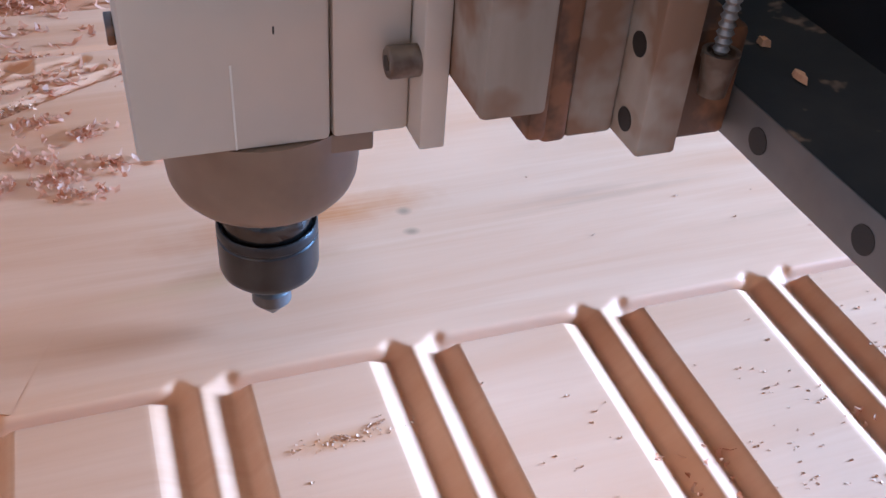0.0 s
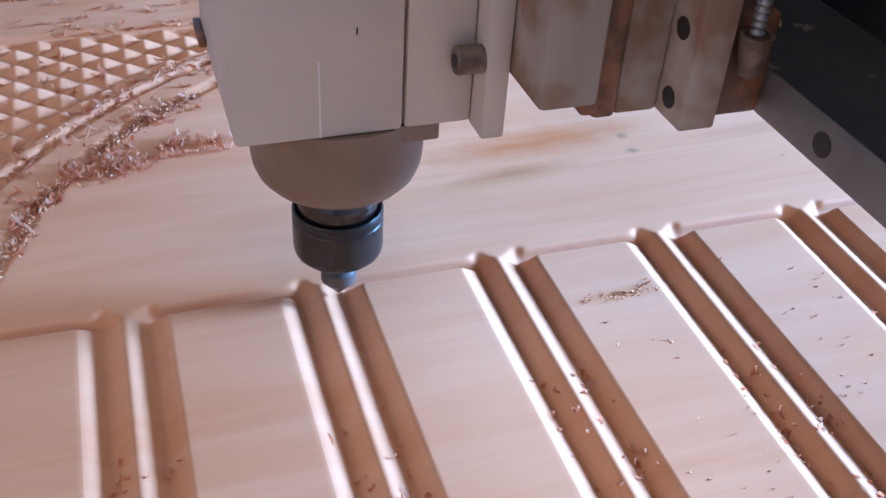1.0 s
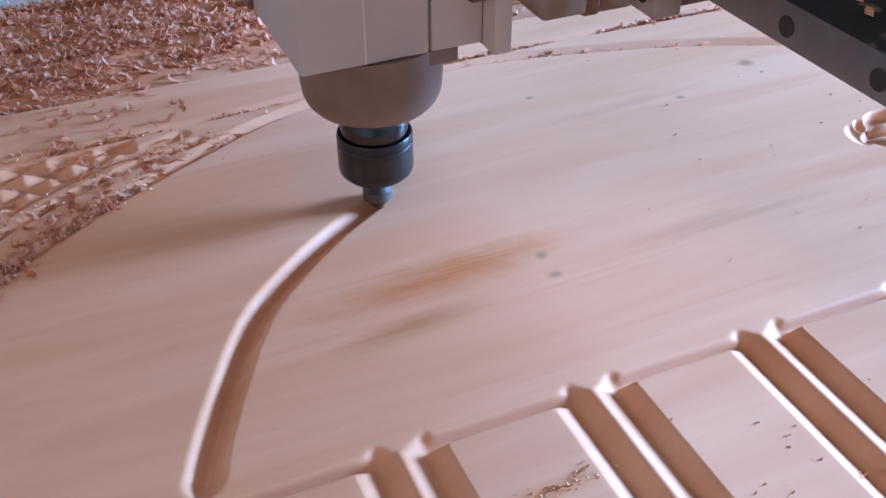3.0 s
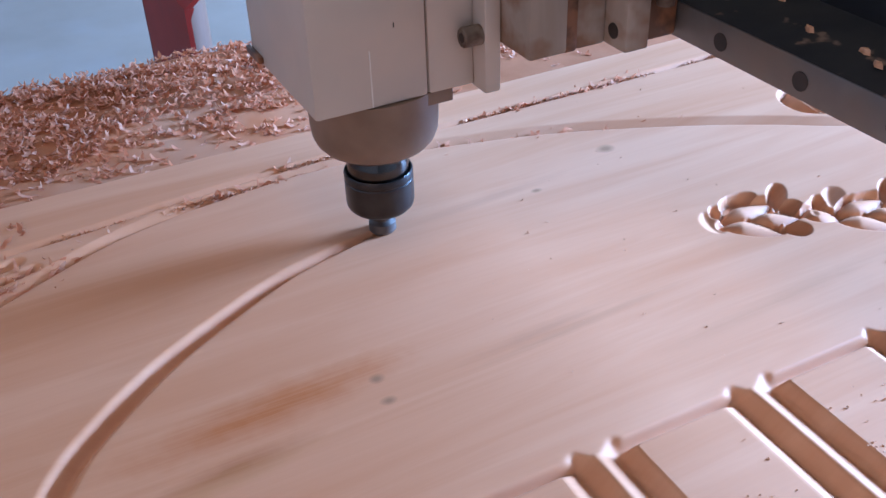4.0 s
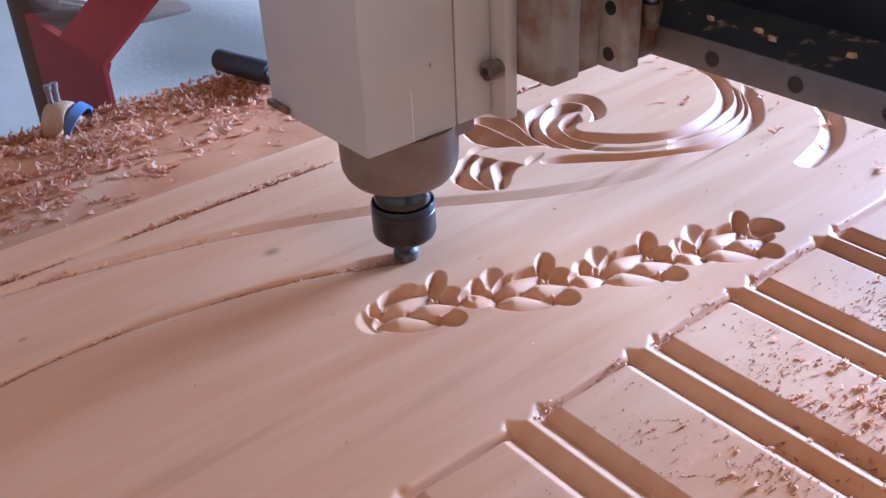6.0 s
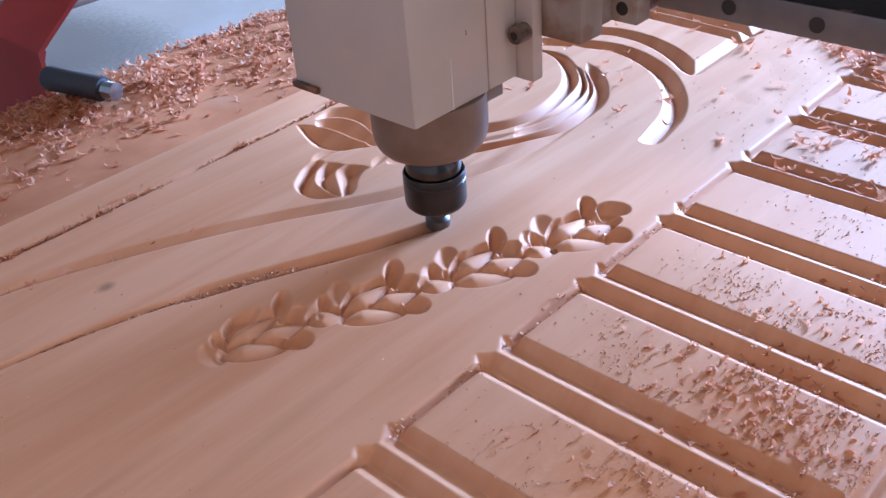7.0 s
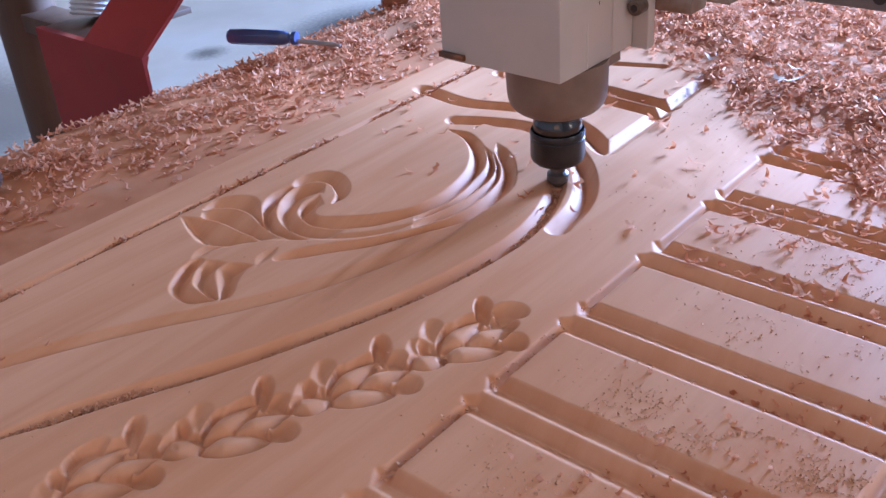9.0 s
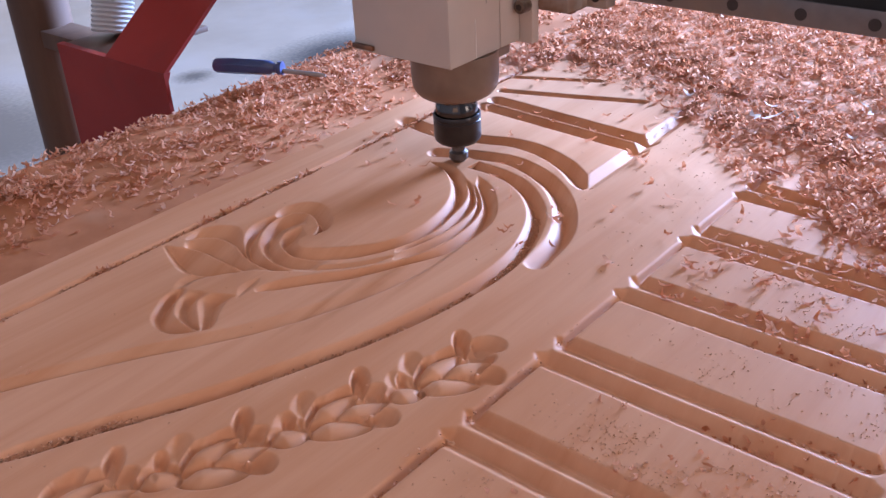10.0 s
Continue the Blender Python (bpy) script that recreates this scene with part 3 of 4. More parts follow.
relief.cut([(0.466, 0.261), (0.478, 0.264), (0.489, 0.263), (0.508, 0.252), (0.522, 0.238)], 0.0056, 0.0030, 0.012)
relief.cut([(0.488, 0.214), (0.500, 0.220), (0.514, 0.222)], 0.0050, 0.0022, 0.012)
relief.cut([(0.518, 0.238), (0.535, 0.220), (0.550, 0.198), (0.573, 0.175), (0.600, 0.161)], 0.0046, 0.0022, 0.02)

# shallow sunken facets in the flat by the scroll
for poly in ([(0.849, 0.073), (0.777, 0.055), (0.754, 0.011), (0.822, 0.017)], [(0.866, 0.056), (0.828, 0.012), (0.864, 0.010), (0.905, 0.050)],
             [(0.776, 0.057), (0.760, 0.073), (0.733, 0.050), (0.750, 0.028)], [(0.870, 0.062), (0.850, 0.080), (0.885, 0.096), (0.915, 0.074)]):
    turn = 1 if sum(p[0] * q[1] - q[0] * p[1] for p, q in zip(poly, poly[1:] + poly[:1])) > 0 else -1
    near = np.full_like(gx, 1.0)
    for p, q in zip(poly, poly[1:] + poly[:1]):
        near = np.minimum(near, turn * ((q[0] - p[0]) * (gy - p[1]) - (q[1] - p[1]) * (gx - p[0])) / math.dist(p, q))
    relief.z = np.where((near > 0) & (relief.z > -0.0005), -0.024 * near, relief.z)

# worn edges
for axis in (0, 1):
    relief.z = 0.25 * np.roll(relief.z, 1, axis) + 0.5 * relief.z + 0.25 * np.roll(relief.z, -1, axis)
# softer where the grooves run out into the rail
j0, j1 = np.searchsorted(relief.y, (-0.010, 0.016))
for _ in range(2):
    strip = relief.z[j0 - 1:j1 + 1]
    strip = 0.25 * np.roll(strip, 1, 1) + 0.5 * strip + 0.25 * np.roll(strip, -1, 1)
    relief.z[j0:j1] = 0.25 * strip[:-2] + 0.5 * strip[1:-1] + 0.25 * strip[2:]


# ---- the board ----
def sheet(name, mask, parent, label=""):
    """One stretch of the carved face as a mesh."""
    ny, nx = relief.ny, relief.nx
    idx = np.arange(nx * ny).reshape(ny, nx)
    quads = np.stack([idx[:-1, :-1], idx[:-1, 1:], idx[1:, 1:], idx[1:, :-1]], -1)[mask]
    used, inv = np.unique(quads, return_inverse=True)
    inv = inv.reshape(-1, 4)
    co = np.stack([gx.ravel()[used], gy.ravel()[used], relief.z.ravel()[used]], -1)
    me = bpy.data.meshes.new(name)
    me.vertices.add(len(co))
    me.vertices.foreach_set("co", co.astype(np.float32).ravel())
    me.loops.add(inv.size)
    me.loops.foreach_set("vertex_index", inv.astype(np.int32).ravel())
    me.polygons.add(len(inv))
    me.polygons.foreach_set("loop_start", np.arange(0, inv.size, 4, dtype=np.int32))
    me.update(calc_edges=True)
    me.validate()
    me.materials.append(WOOD)
    me.shade_smooth()
    ob = new(name, me)
    if parent:
        ob.parent = parent
    if label:
        ob["label"] = label
    return ob


THICK = 0.030
door = empty("carved_workpiece")
tagged(door, "pale wooden door panel with carved slats, blossoms and scrolls, half finished", "workpiece")
cx, cy = (gx[:-1, :-1] + gx[1:, 1:]) / 2, (gy[:-1, :-1] + gy[1:, 1:]) / 2
taken = np.zeros(cx.shape, bool)
for k in range(-4, 10):
    m = (cx > k * PITCH + 0.0180) & (cx < (k + 1) * PITCH - 0.0250) & (cy < -0.0090) & (cy > SLAT_END + 0.0072)
    sheet("slat", m, door)
    taken |= m
chain = (cx > 0.258) & (cx < 0.560) & (cy > 0.004) & (np.abs(cy - (0.127 - 0.405 * (cx - 0.280)) + 0.013) < 0.058) & (cy < 0.165 - 0.3 * (cx - 0.28))
for n in range(4):
    m = chain & (cx >= (ANCHORS[n][0] - 0.011 if n else 0.0)) & (cx < (ANCHORS[n + 1][0] - 0.011 if n < 3 else 1.0))
    raised = []
    for on in PETALS[n]:
        on = on[:-1, :-1] & on[1:, 1:] & on[:-1, 1:] & on[1:, :-1] & chain
        raised = [r & ~on for r in raised] + [on]
    hollow = m.copy()
    for later in PETALS:
        for on in later:
            hollow &= ~(on[:-1, :-1] & on[1:, 1:] & on[:-1, 1:] & on[1:, :-1])
    flower = sheet("blossom", hollow, door, "carved blossom with raised petals")
    for on in raised:
        sheet("petal", on, flower)
taken |= chain
m = (cx > 0.418) & (cx < 0.490) & (cy > 0.200) & (cy < 0.284)
sheet("leaf", m, door, "carved curling leaf")
taken |= m
m = (cx > 0.490) & (cx < 0.640) & (cy > 0.200) & (cy < 0.3265)
sheet("leaf_scroll", m, door, "carved leaves and curled scroll")
taken |= m
# the pointed studs of the corner field
cu, cv = np.floor(cx / 0.0285 + cy / 0.0235).astype(int), np.floor(cx / 0.0285 - cy / 0.0235).astype(int)
field = (cy > np.interp(cx, band_line[:, 0], band_line[:, 1]) + 0.006) & (cy < 0.307) & (cx < -0.165)
for iu, iv in sorted(set(zip(cu[field].tolist(), cv[field].tolist()))):
    m = field & (cu == iu) & (cv == iv)
    if m.sum() > 40:
        sheet("stud", m, door)
        taken |= m
sheet("carved_face", ~taken, door)
# plain rest of the panel round the carved stretch
part("panel_end", box(-1.0, X0, Y0, Y1, -THICK, 0.0), WOOD, door)
part("panel_end", box(X1, 1.15, Y0, Y1, -THICK, 0.0), WOOD, door)
part("panel_stile", box(-1.0, 1.15, -0.585, Y0, -THICK, 0.0), WOOD, door)
part("panel_edge", prism([(X0, -THICK), (X1, -THICK), (X1, -0.0115), (X0, -0.0115)], Y0, Y1), WOOD, door)
# bevelled rim
bm = bmesh.new()
for xa, xb in ((-1.0, 1.15),):
    a = [bm.verts.new(c) for c in ((xa, Y1, 0), (xb, Y1, 0), (xb, Y1 + 0.003, -0.003), (xa, Y1 + 0.003, -0.003), (xa, Y1 + 0.003, -THICK), (xb, Y1 + 0.003, -THICK))]
    bm.faces.new(a[:4])
    bm.faces.new((a[3], a[2], a[5], a[4]))
part("panel_rim", bm, WOOD, door)


# ---- shavings ----
def shavings(name, places, label, size=(0.003, 0.008), seed=3, mat=SHAVING, tilt=0.9, bend=4.6):
    """Curled slips of wood lying at the given (x, y, z, lift)."""
    rng = np.random.default_rng(seed)
    verts, faces = [], []
    for x, y, z, lift in places:
        ln, w = rng.uniform(*size), rng.uniform(0.0005, 0.0016) * (size[1] / 0.008) ** 0.6
        curl, n = rng.uniform(0.8, bend), 6
        rad = ln / curl
        m = Euler((rng.uniform(-tilt, tilt), rng.uniform(-tilt, tilt), rng.uniform(0, 6.28))).to_matrix()
        tw = rng.uniform(-0.7, 0.7)
        kink = rng.normal(0, 0.10 * ln, n)
        base = len(verts)
        low = 1.0
        pts = []
        for i in range(n):
            a = (i / (n - 1) - 0.5) * curl
            for sgn in (-1, 1):
                p = m @ Vector((rad * math.sin(a), sgn * w * (1 - 0.75 * abs(2 * i / (n - 1) - 1) ** 2) + tw * rad * math.sin(a) * 0.4 + kink[i], rad * (1 - math.cos(a)) - 0.0))
                low = min(low, p.z)
                pts.append(p)
        for p in pts:
            verts.append((x + p.x, y + p.y, z + lift + p.z - low * 0.7))
        for i in range(n - 1):
            k = base + 2 * i
            faces.append((k, k + 1, k + 3, k + 2))
    me = bpy.data.meshes.new(name)
    me.from_pydata(verts, [], faces)
    me.materials.append(mat)
    me.shade_smooth()
    ob = new(name, me)
    tagged(ob, label, "wood shavings", "", "stuff")
    return ob


rng = np.random.default_rng(11)
TABLE_Z, TABLE_EDGE = -THICK, 0.632


def heap(x, y):
    """Height of the heap of shavings on the table."""
    h = 0.006 * (0.5 + 0.5 * np.sin(x * 9 + 1.3) * np.cos(y * 21 + x * 4)) + 0.0022 * np.sin(x * 37 + y * 19) * np.sin(y * 53 - x * 11)
    grow = np.clip((y - 0.44 - 0.05 * np.sin(x * 3.0)) / 0.07, 0, 1) * np.clip((TABLE_EDGE + 0.004 - y) / 0.02, 0, 1)
    return 0.0015 + np.clip(h + 0.003, 0.002, 1) * grow


def relief_at(x, y):
    if X0 < x < X1 and Y0 < y < Y1:
        return float(relief.z[min(int(np.searchsorted(relief.y, y)), relief.ny - 1), min(int(np.searchsorted(relief.x, x)), relief.nx - 1)])
    return 0.0


spots = []
while len(spots) < 9500:
    x, y = rng.uniform(-0.42, 1.35), rng.uniform(0.385, TABLE_EDGE - 0.002)
    dens = np.clip((y - (0.412 if x < 0.3 else 0.435) - 0.03 * math.sin(x * 5)) / 0.11, 0.04, 1) * (0.15 + 0.85 * (0.5 + 0.5 * math.sin(x * 31 + 5 * math.sin(y * 31)) * math.sin(y * 59 + x * 17)) ** 1.4)
    if x > 0.3:
        dens *= 0.68
    if rng.uniform() < dens:
        spots.append((x, y, TABLE_Z + float(heap(x, y)), rng.uniform(0.0, 0.0045) * float(np.clip((y - 0.46) / 0.08, 0, 1))))
shavings("table_shavings", spots, "heap of curled pale wood shavings on the machine table", (0.0052, 0.0175), 5, SHAVING, 0.42, 3.4)

# thick drift over the far end of the panel
DRIFT_Y, DRIFT_X = (-0.23, -0.17, -0.093, -0.03, 0.011, 0.092, 0.2, 0.3, 0.376), (0.73, 0.76, 0.80, 0.885, 0.87, 0.95, 1.02, 1.03, 0.93)


def drift(x, y):
    """Height of the drift over the panel's face; below nought it has run out."""
    e = np.interp(y, DRIFT_Y, DRIFT_X) + 0.012 * math.sin(y * 83 + 1) + 0.010 * math.sin(y * 171)
    lump = 0.5 + 0.25 * math.sin(x * 61 + 3 * math.sin(y * 29)) * math.sin(y * 73 + x * 21) + 0.25 * math.sin(x * 131 + y * 47) * math.sin(y * 151 - x * 33)
    return float(np.clip((x - e - 0.01) / 0.10, -0.4, 1)) * (0.0020 + 0.0050 * lump)


bm = bmesh.new()
nx, ny = 190, 170
grid = [[bm.verts.new((x, y, drift(x, y) - 0.0005)) for x in np.linspace(0.70, 1.38, nx)] for y in np.linspace(-0.23, 0.375, ny)]
for j in range(ny - 1):
    for i in range(nx - 1):
        q = (grid[j][i], grid[j][i + 1], grid[j + 1][i + 1], grid[j + 1][i])
        if max(v.co.z for v in q) > 0:
            bm.faces.new(q)
bmesh.ops.delete(bm, geom=[v for v in bm.verts if not v.link_faces], context="VERTS")
drift_ob = finish(bm, "sawdust_drift", DRIFTM, None, "", 60)
tagged(drift_ob, "drift of brown sawdust over the far end of the panel", "sawdust", "", "stuff")

spots = []
while len(spots) < 12500:
    x, y = rng.uniform(0.66, 1.36), rng.uniform(-0.23, 0.375)
    e = np.interp(y, DRIFT_Y, DRIFT_X)
    groove = relief_at(x, y) < -0.002
    lump = 0.5 + 0.5 * math.sin(x * 67 + 3 * math.sin(y * 33)) * math.sin(y * 91 + x * 23)
    dens = np.clip((x - e + 0.015) / 0.05, 0.0, 1) * (0.12 + 0.88 * lump**1.5) + (0.014 if y < -0.02 else 0.005) * (9 if groove and y < -0.02 else 1)
    if 0.70 < x < e and y < -0.02:
        dens += 0.05 * (math.sin(x * 47 + 4 * math.sin(y * 37)) * math.sin(y * 67 + x * 19) > 0.35)
    if rng.uniform() < dens:
        spots.append((x, y, max(drift(x, y), relief_at(x, y) * 0.7), rng.uniform(0.0, 0.003)))
# curls that have gathered by the corner field
CLUMPS = [(-0.336, 0.080, 0.004, 0.010), (-0.322, 0.104, 0.004, 0.006), (-0.246, 0.192, 0.008, 0.004), (-0.262, 0.180, 0.008, 0.004)]
for _ in range(60):
    c = CLUMPS[int(rng.integers(0, len(CLUMPS)))]
    x, y = c[0] + rng.normal(0, c[2]), c[1] + rng.normal(0, c[3])
    spots.append((x, y, relief_at(x, y), rng.uniform(0, 0.002)))
for _ in range(100):
    p = band_line[int(rng.integers(0, len(band_line)))]
    x, y = p[0] + 0.014 + rng.normal(0, 0.009), p[1] - 0.016 + rng.normal(0, 0.009)
    spots.append((x, y, relief_at(x, y), 0.0))
# chips along the scored outer line and in the slat grooves
for _ in range(520):
    x = rng.uniform(-0.40, 0.98)
    if math.sin(x * 60) + math.sin(x * 23 + 1) > -0.2:
        spots.append((x, (0.3315 if x > 0.05 else 0.317) + rng.normal(0, 0.0022), -0.002, 0.0))
for _ in range(330):
    a = spline(INNER)[int(rng.integers(0, 420)) % 420]
    if a[0] < -0.1 or rng.uniform() < 0.25:
        spots.append((a[0] + rng.normal(0, 0.006), a[1] + rng.normal(0, 0.006), -0.003, 0.0))
for _ in range(330):
    x, y = rng.uniform(-0.42, -0.12), rng.uniform(0.05, 0.375)
    if y > np.interp(x, band_line[:, 0], band_line[:, 1]) - 0.035:
        spots.append((x, y, relief_at(x, y), 0.0))
shavings("panel_shavings", spots, "curled wood shavings drifting over the carved panel", (0.0045, 0.0180), 8, SHAVING, 0.30, 3.0)

spots = [(rng.uniform(0.96, 1.10), rng.uniform(-0.06, 0.16), 0.010, 0.002) for _ in range(8)]
shavings("long_curls", spots, "long pale curls of wood lying on the drift", (0.014, 0.030), 41, CURLM, 0.3, 3.5)

spots = []
for _ in range(720):
    k = int(rng.integers(-3, 8))
    x = k * PITCH + (-0.0135 if rng.uniform() < 0.5 else 0.0072) + rng.normal(0, 0.004)
    y = -0.208 * rng.uniform(0.25, 1) ** 0.6
    spots.append((x, y, relief_at(x, y), 0.0))
for _ in range(520):
    x, y = rng.normal(0.425, 0.055), rng.normal(-0.145, 0.040)
    if 0.17 < (x / PITCH) % 1.0 < 0.74 and -0.205 < y < -0.03:
        spots.append((x, y, 0.0, 0.0))
shavings("groove_chips", spots, "small curled chips in the slat grooves", (0.0024, 0.0080), 17)

spots = []
while len(spots) < 3600:
    x, y = rng.uniform(-0.1, 0.95), rng.uniform(-0.207, -0.01)
    f = (x / PITCH) % 1.0
    dens = np.clip((x - 0.10) / 0.42, 0.03, 1) * np.clip((-y - 0.02) / 0.10, 0.05, 1) * (0.22 if x > 0.53 else 1.0)
    if 0.17 < f < 0.75 and rng.uniform() < dens * (0.12 + 0.88 * (math.sin(x * 71 + y * 40) * math.sin(y * 90 + x * 17) > 0.0)):
        spots.append((x, y, 0.0, 0.0))
for _ in range(120):
    spots.append((rng.uniform(0.1, 0.95), rng.uniform(0.0, 0.33), 0.0, 0.0))
for _ in range(70):
    u = rng.normal(0, 1)
    spots.append((-0.046 + 0.013 * u, -0.0495 + 0.0008 * u + rng.normal(0, 0.0022), 0.0, 0.0))
for _ in range(420):
    x, y = rng.uniform(0.64, 0.98), rng.uniform(0.004, 0.12)
    if rng.uniform() < (x - 0.60) / 0.35:
        spots.append((x, y, relief_at(x, y), 0.0))
shavings("saw_grit", spots, "fine brown wood grit scattered on the slats", (0.0008, 0.0024), 21, GRIT, 0.5)

# loose curls that the spindle's draught sweeps over the board to the inner line: (t, x, y)
DRAUGHT = [((0.0, -0.122, 0.175), (0.2, -0.158, 0.165), (0.4, -0.192, 0.155), (0.6, -0.230, 0.150), (0.8, -0.233, 0.144), (1.0, -0.230, 0.140), (1.2, -0.217, 0.180), (1.4, -0.203, 0.215), (1.7, -0.190, 0.236)),
           ((0.0, -0.132, 0.208), (0.2, -0.174, 0.192), (0.4, -0.212, 0.180), (0.6, -0.250, 0.165), (0.8, -0.250, 0.138), (1.0, -0.250, 0.142), (1.2, -0.236, 0.172), (1.4, -0.225, 0.205), (1.7, -0.216, 0.220)),
           ((0.0, -0.148, 0.166), (0.2, -0.190, 0.155), (0.4, -0.228, 0.146), (0.6, -0.262, 0.135), (0.8, -0.278, 0.122), (1.0, -0.280, 0.120), (1.2, -0.267, 0.143), (1.4, -0.256, 0.184), (1.7, -0.250, 0.194)),
           ((0.0, -0.164, 0.190), (0.2, -0.205, 0.175), (0.4, -0.240, 0.166), (0.6, -0.270, 0.155), (0.8, -0.296, 0.122), (1.0, -0.298, 0.124), (1.2, -0.285, 0.145), (1.4, -0.275, 0.166), (1.7, -0.271, 0.174)),
           ((0.0, -0.158, 0.226), (0.2, -0.200, 0.210), (0.4, -0.240, 0.194), (0.6, -0.275, 0.175), (0.8, -0.276, 0.146), (1.0, -0.284, 0.138), (1.2, -0.275, 0.155), (1.4, -0.268, 0.176), (1.7, -0.262, 0.182)),
           ((0.0, -0.182, 0.160), (0.2, -0.225, 0.150), (0.4, -0.260, 0.138), (0.6, -0.290, 0.125), (0.8, -0.308, 0.113), (1.0, -0.310, 0.122), (1.2, -0.302, 0.135), (1.4, -0.299, 0.141), (1.7, -0.297, 0.144)),
           ((0.0, -0.138, 0.150), (0.2, -0.172, 0.140), (0.4, -0.205, 0.135), (0.6, -0.242, 0.130), (0.8, -0.262, 0.130), (1.0, -0.266, 0.131), (1.2, -0.258, 0.160), (1.4, -0.243, 0.192), (1.7, -0.236, 0.203))]
clumps = []
for i in range(len(DRAUGHT)):
    crng = np.random.default_rng(90 + i)
    bits = [(crng.normal(0, 0.0105), crng.normal(0, 0.0045), 0.0, abs(crng.normal(0, 0.0010))) for _ in range(30)]
    clump = shavings("loose_curls", bits, "loose clump of pale wood curls blown over the board", (0.0035, 0.0105), 60 + i, SHAVING, 0.6, 3.6)
    tagged(clump, "loose clump of pale wood curls blown over the board", "wood shavings", "curls blown over the board", "stuff")
    clumps.append(clump)

# brown crumbs packed into the head groove and the cut lines
spots = []
for _ in range(260):
    x = rng.uniform(0.28, 0.60)
    f = (x / PITCH) % 1.0
    if 0.05 < f < 0.87 and rng.uniform() < 0.25 + 0.65 * (math.sin(x * 130) + math.sin(x * 57) > -0.4):
        y = -0.0045 + rng.normal(0, 0.0020)
        spots.append((x, y, relief_at(x, y) * 0.85, rng.uniform(0, 0.0012)))
# ragged brown dust where the inner line runs by the corner field
ragged = [p for p in spline(INNER) if p[0] < -0.16]
for _ in range(900):
    p = ragged[int(rng.integers(0, len(ragged)))]
    lot = math.sin(p[0] * 150) + math.sin(p[0] * 67 + 1)
    if lot > -1.0:
        x, y = p[0] + rng.normal(0.0005, 0.0024), p[1] + rng.normal(-0.001, 0.0024 + 0.0010 * max(lot, 0))
        spots.append((x, y, relief_at(x, y) * 0.9, rng.uniform(0, 0.0016)))
for _ in range(160):
    c = CLUMPS[int(rng.integers(0, len(CLUMPS)))]
    x, y = c[0] + rng.normal(0, c[2]), c[1] + rng.normal(0, c[3])
    spots.append((x, y, relief_at(x, y), rng.uniform(0, 0.002)))
for _ in range(350):
    p = band_line[int(rng.integers(0, len(band_line)))]
    x, y = p[0] + 0.008 + rng.normal(0, 0.004), p[1] - 0.010 + rng.normal(0, 0.004)
    spots.append((x, y, relief_at(x, y), 0.0))
way = spline(SWEEP, 0.002)
for _ in range(3600):
    p = way[int(rng.integers(0, len(way)))]
    x, y = p[0] + rng.normal(0, 0.0022), p[1] + rng.normal(0, 0.0022) - 0.001
    if -0.02 < x < 0.72 and math.sin(x * 90) + math.sin(x * 41) > -0.9:
        spots.append((x, y, -0.0064, 0.0))
# the shallow stretch of the sweep is nearly full of dust
for _ in range(2600):
    p = way[int(rng.integers(0, len(way)))]
    if 0.07 < p[0] < 0.36 and math.sin(p[0] * 61) + math.sin(p[0] * 27) > -0.7:
        spots.append((p[0] + rng.normal(0, 0.0020), p[1] + rng.normal(0, 0.0020), -0.0030, 0.0))
for _ in range(700):
    p = spline(INNER)[int(rng.integers(0, 420))]
    if math.sin(p[0] * 70) + math.sin(p[0] * 33) > 0:
        spots.append((p[0] + rng.normal(0, 0.0018), p[1] + rng.normal(0, 0.0018), -0.0045, 0.0))
for _ in range(2300):
    x = rng.uniform(-0.30, 0.98)
    if math.sin(x * 60) + math.sin(x * 23 + 1) > -1.2:
        spots.append((x, (0.3315 if x > 0.05 else 0.317) + rng.normal(0, 0.0016), -0.0022, 0.0))
shavings("wood_crumbs", spots, "brown wood crumbs packed into the cut lines", (0.0016, 0.0044), 33, GRIT)

# ---- table ----
bm = bmesh.new()
nx, ny = 300, 50
grid = [[bm.verts.new((x, y, TABLE_Z + float(heap(x, y)))) for x in np.linspace(-0.9, 1.6, nx)] for y in np.linspace(0.375, TABLE_EDGE, ny)]
for j in range(ny - 1):
    for i in range(nx - 1):
        bm.faces.new((grid[j][i], grid[j][i + 1], grid[j + 1][i + 1], grid[j + 1][i]))
dust = finish(bm, "sawdust_layer", SPOIL, None, "", 60)
tagged(dust, "layer of brown sawdust along the table edge", "sawdust", "", "stuff")
table = empty("machine_table")
tagged(table, "router table with a brown dusty spoilboard top", "machine table")
part("spoilboard", box(-1.3, 1.75, -0.86, TABLE_EDGE, TABLE_Z - 0.020, TABLE_Z, 0.001), SPOIL, table)
part("bed_frame", box(-1.3, 1.75, -0.84, TABLE_EDGE - 0.03, TABLE_Z - 0.14, TABLE_Z - 0.020, 0.004), STEEL, table)
for lx in (-1.2, 1.62):
    for ly in (-0.80, 0.56):
        part("leg", box(lx - 0.04, lx + 0.04, ly - 0.04, ly + 0.04, -0.85, TABLE_Z - 0.14, 0.004), STEEL, table)

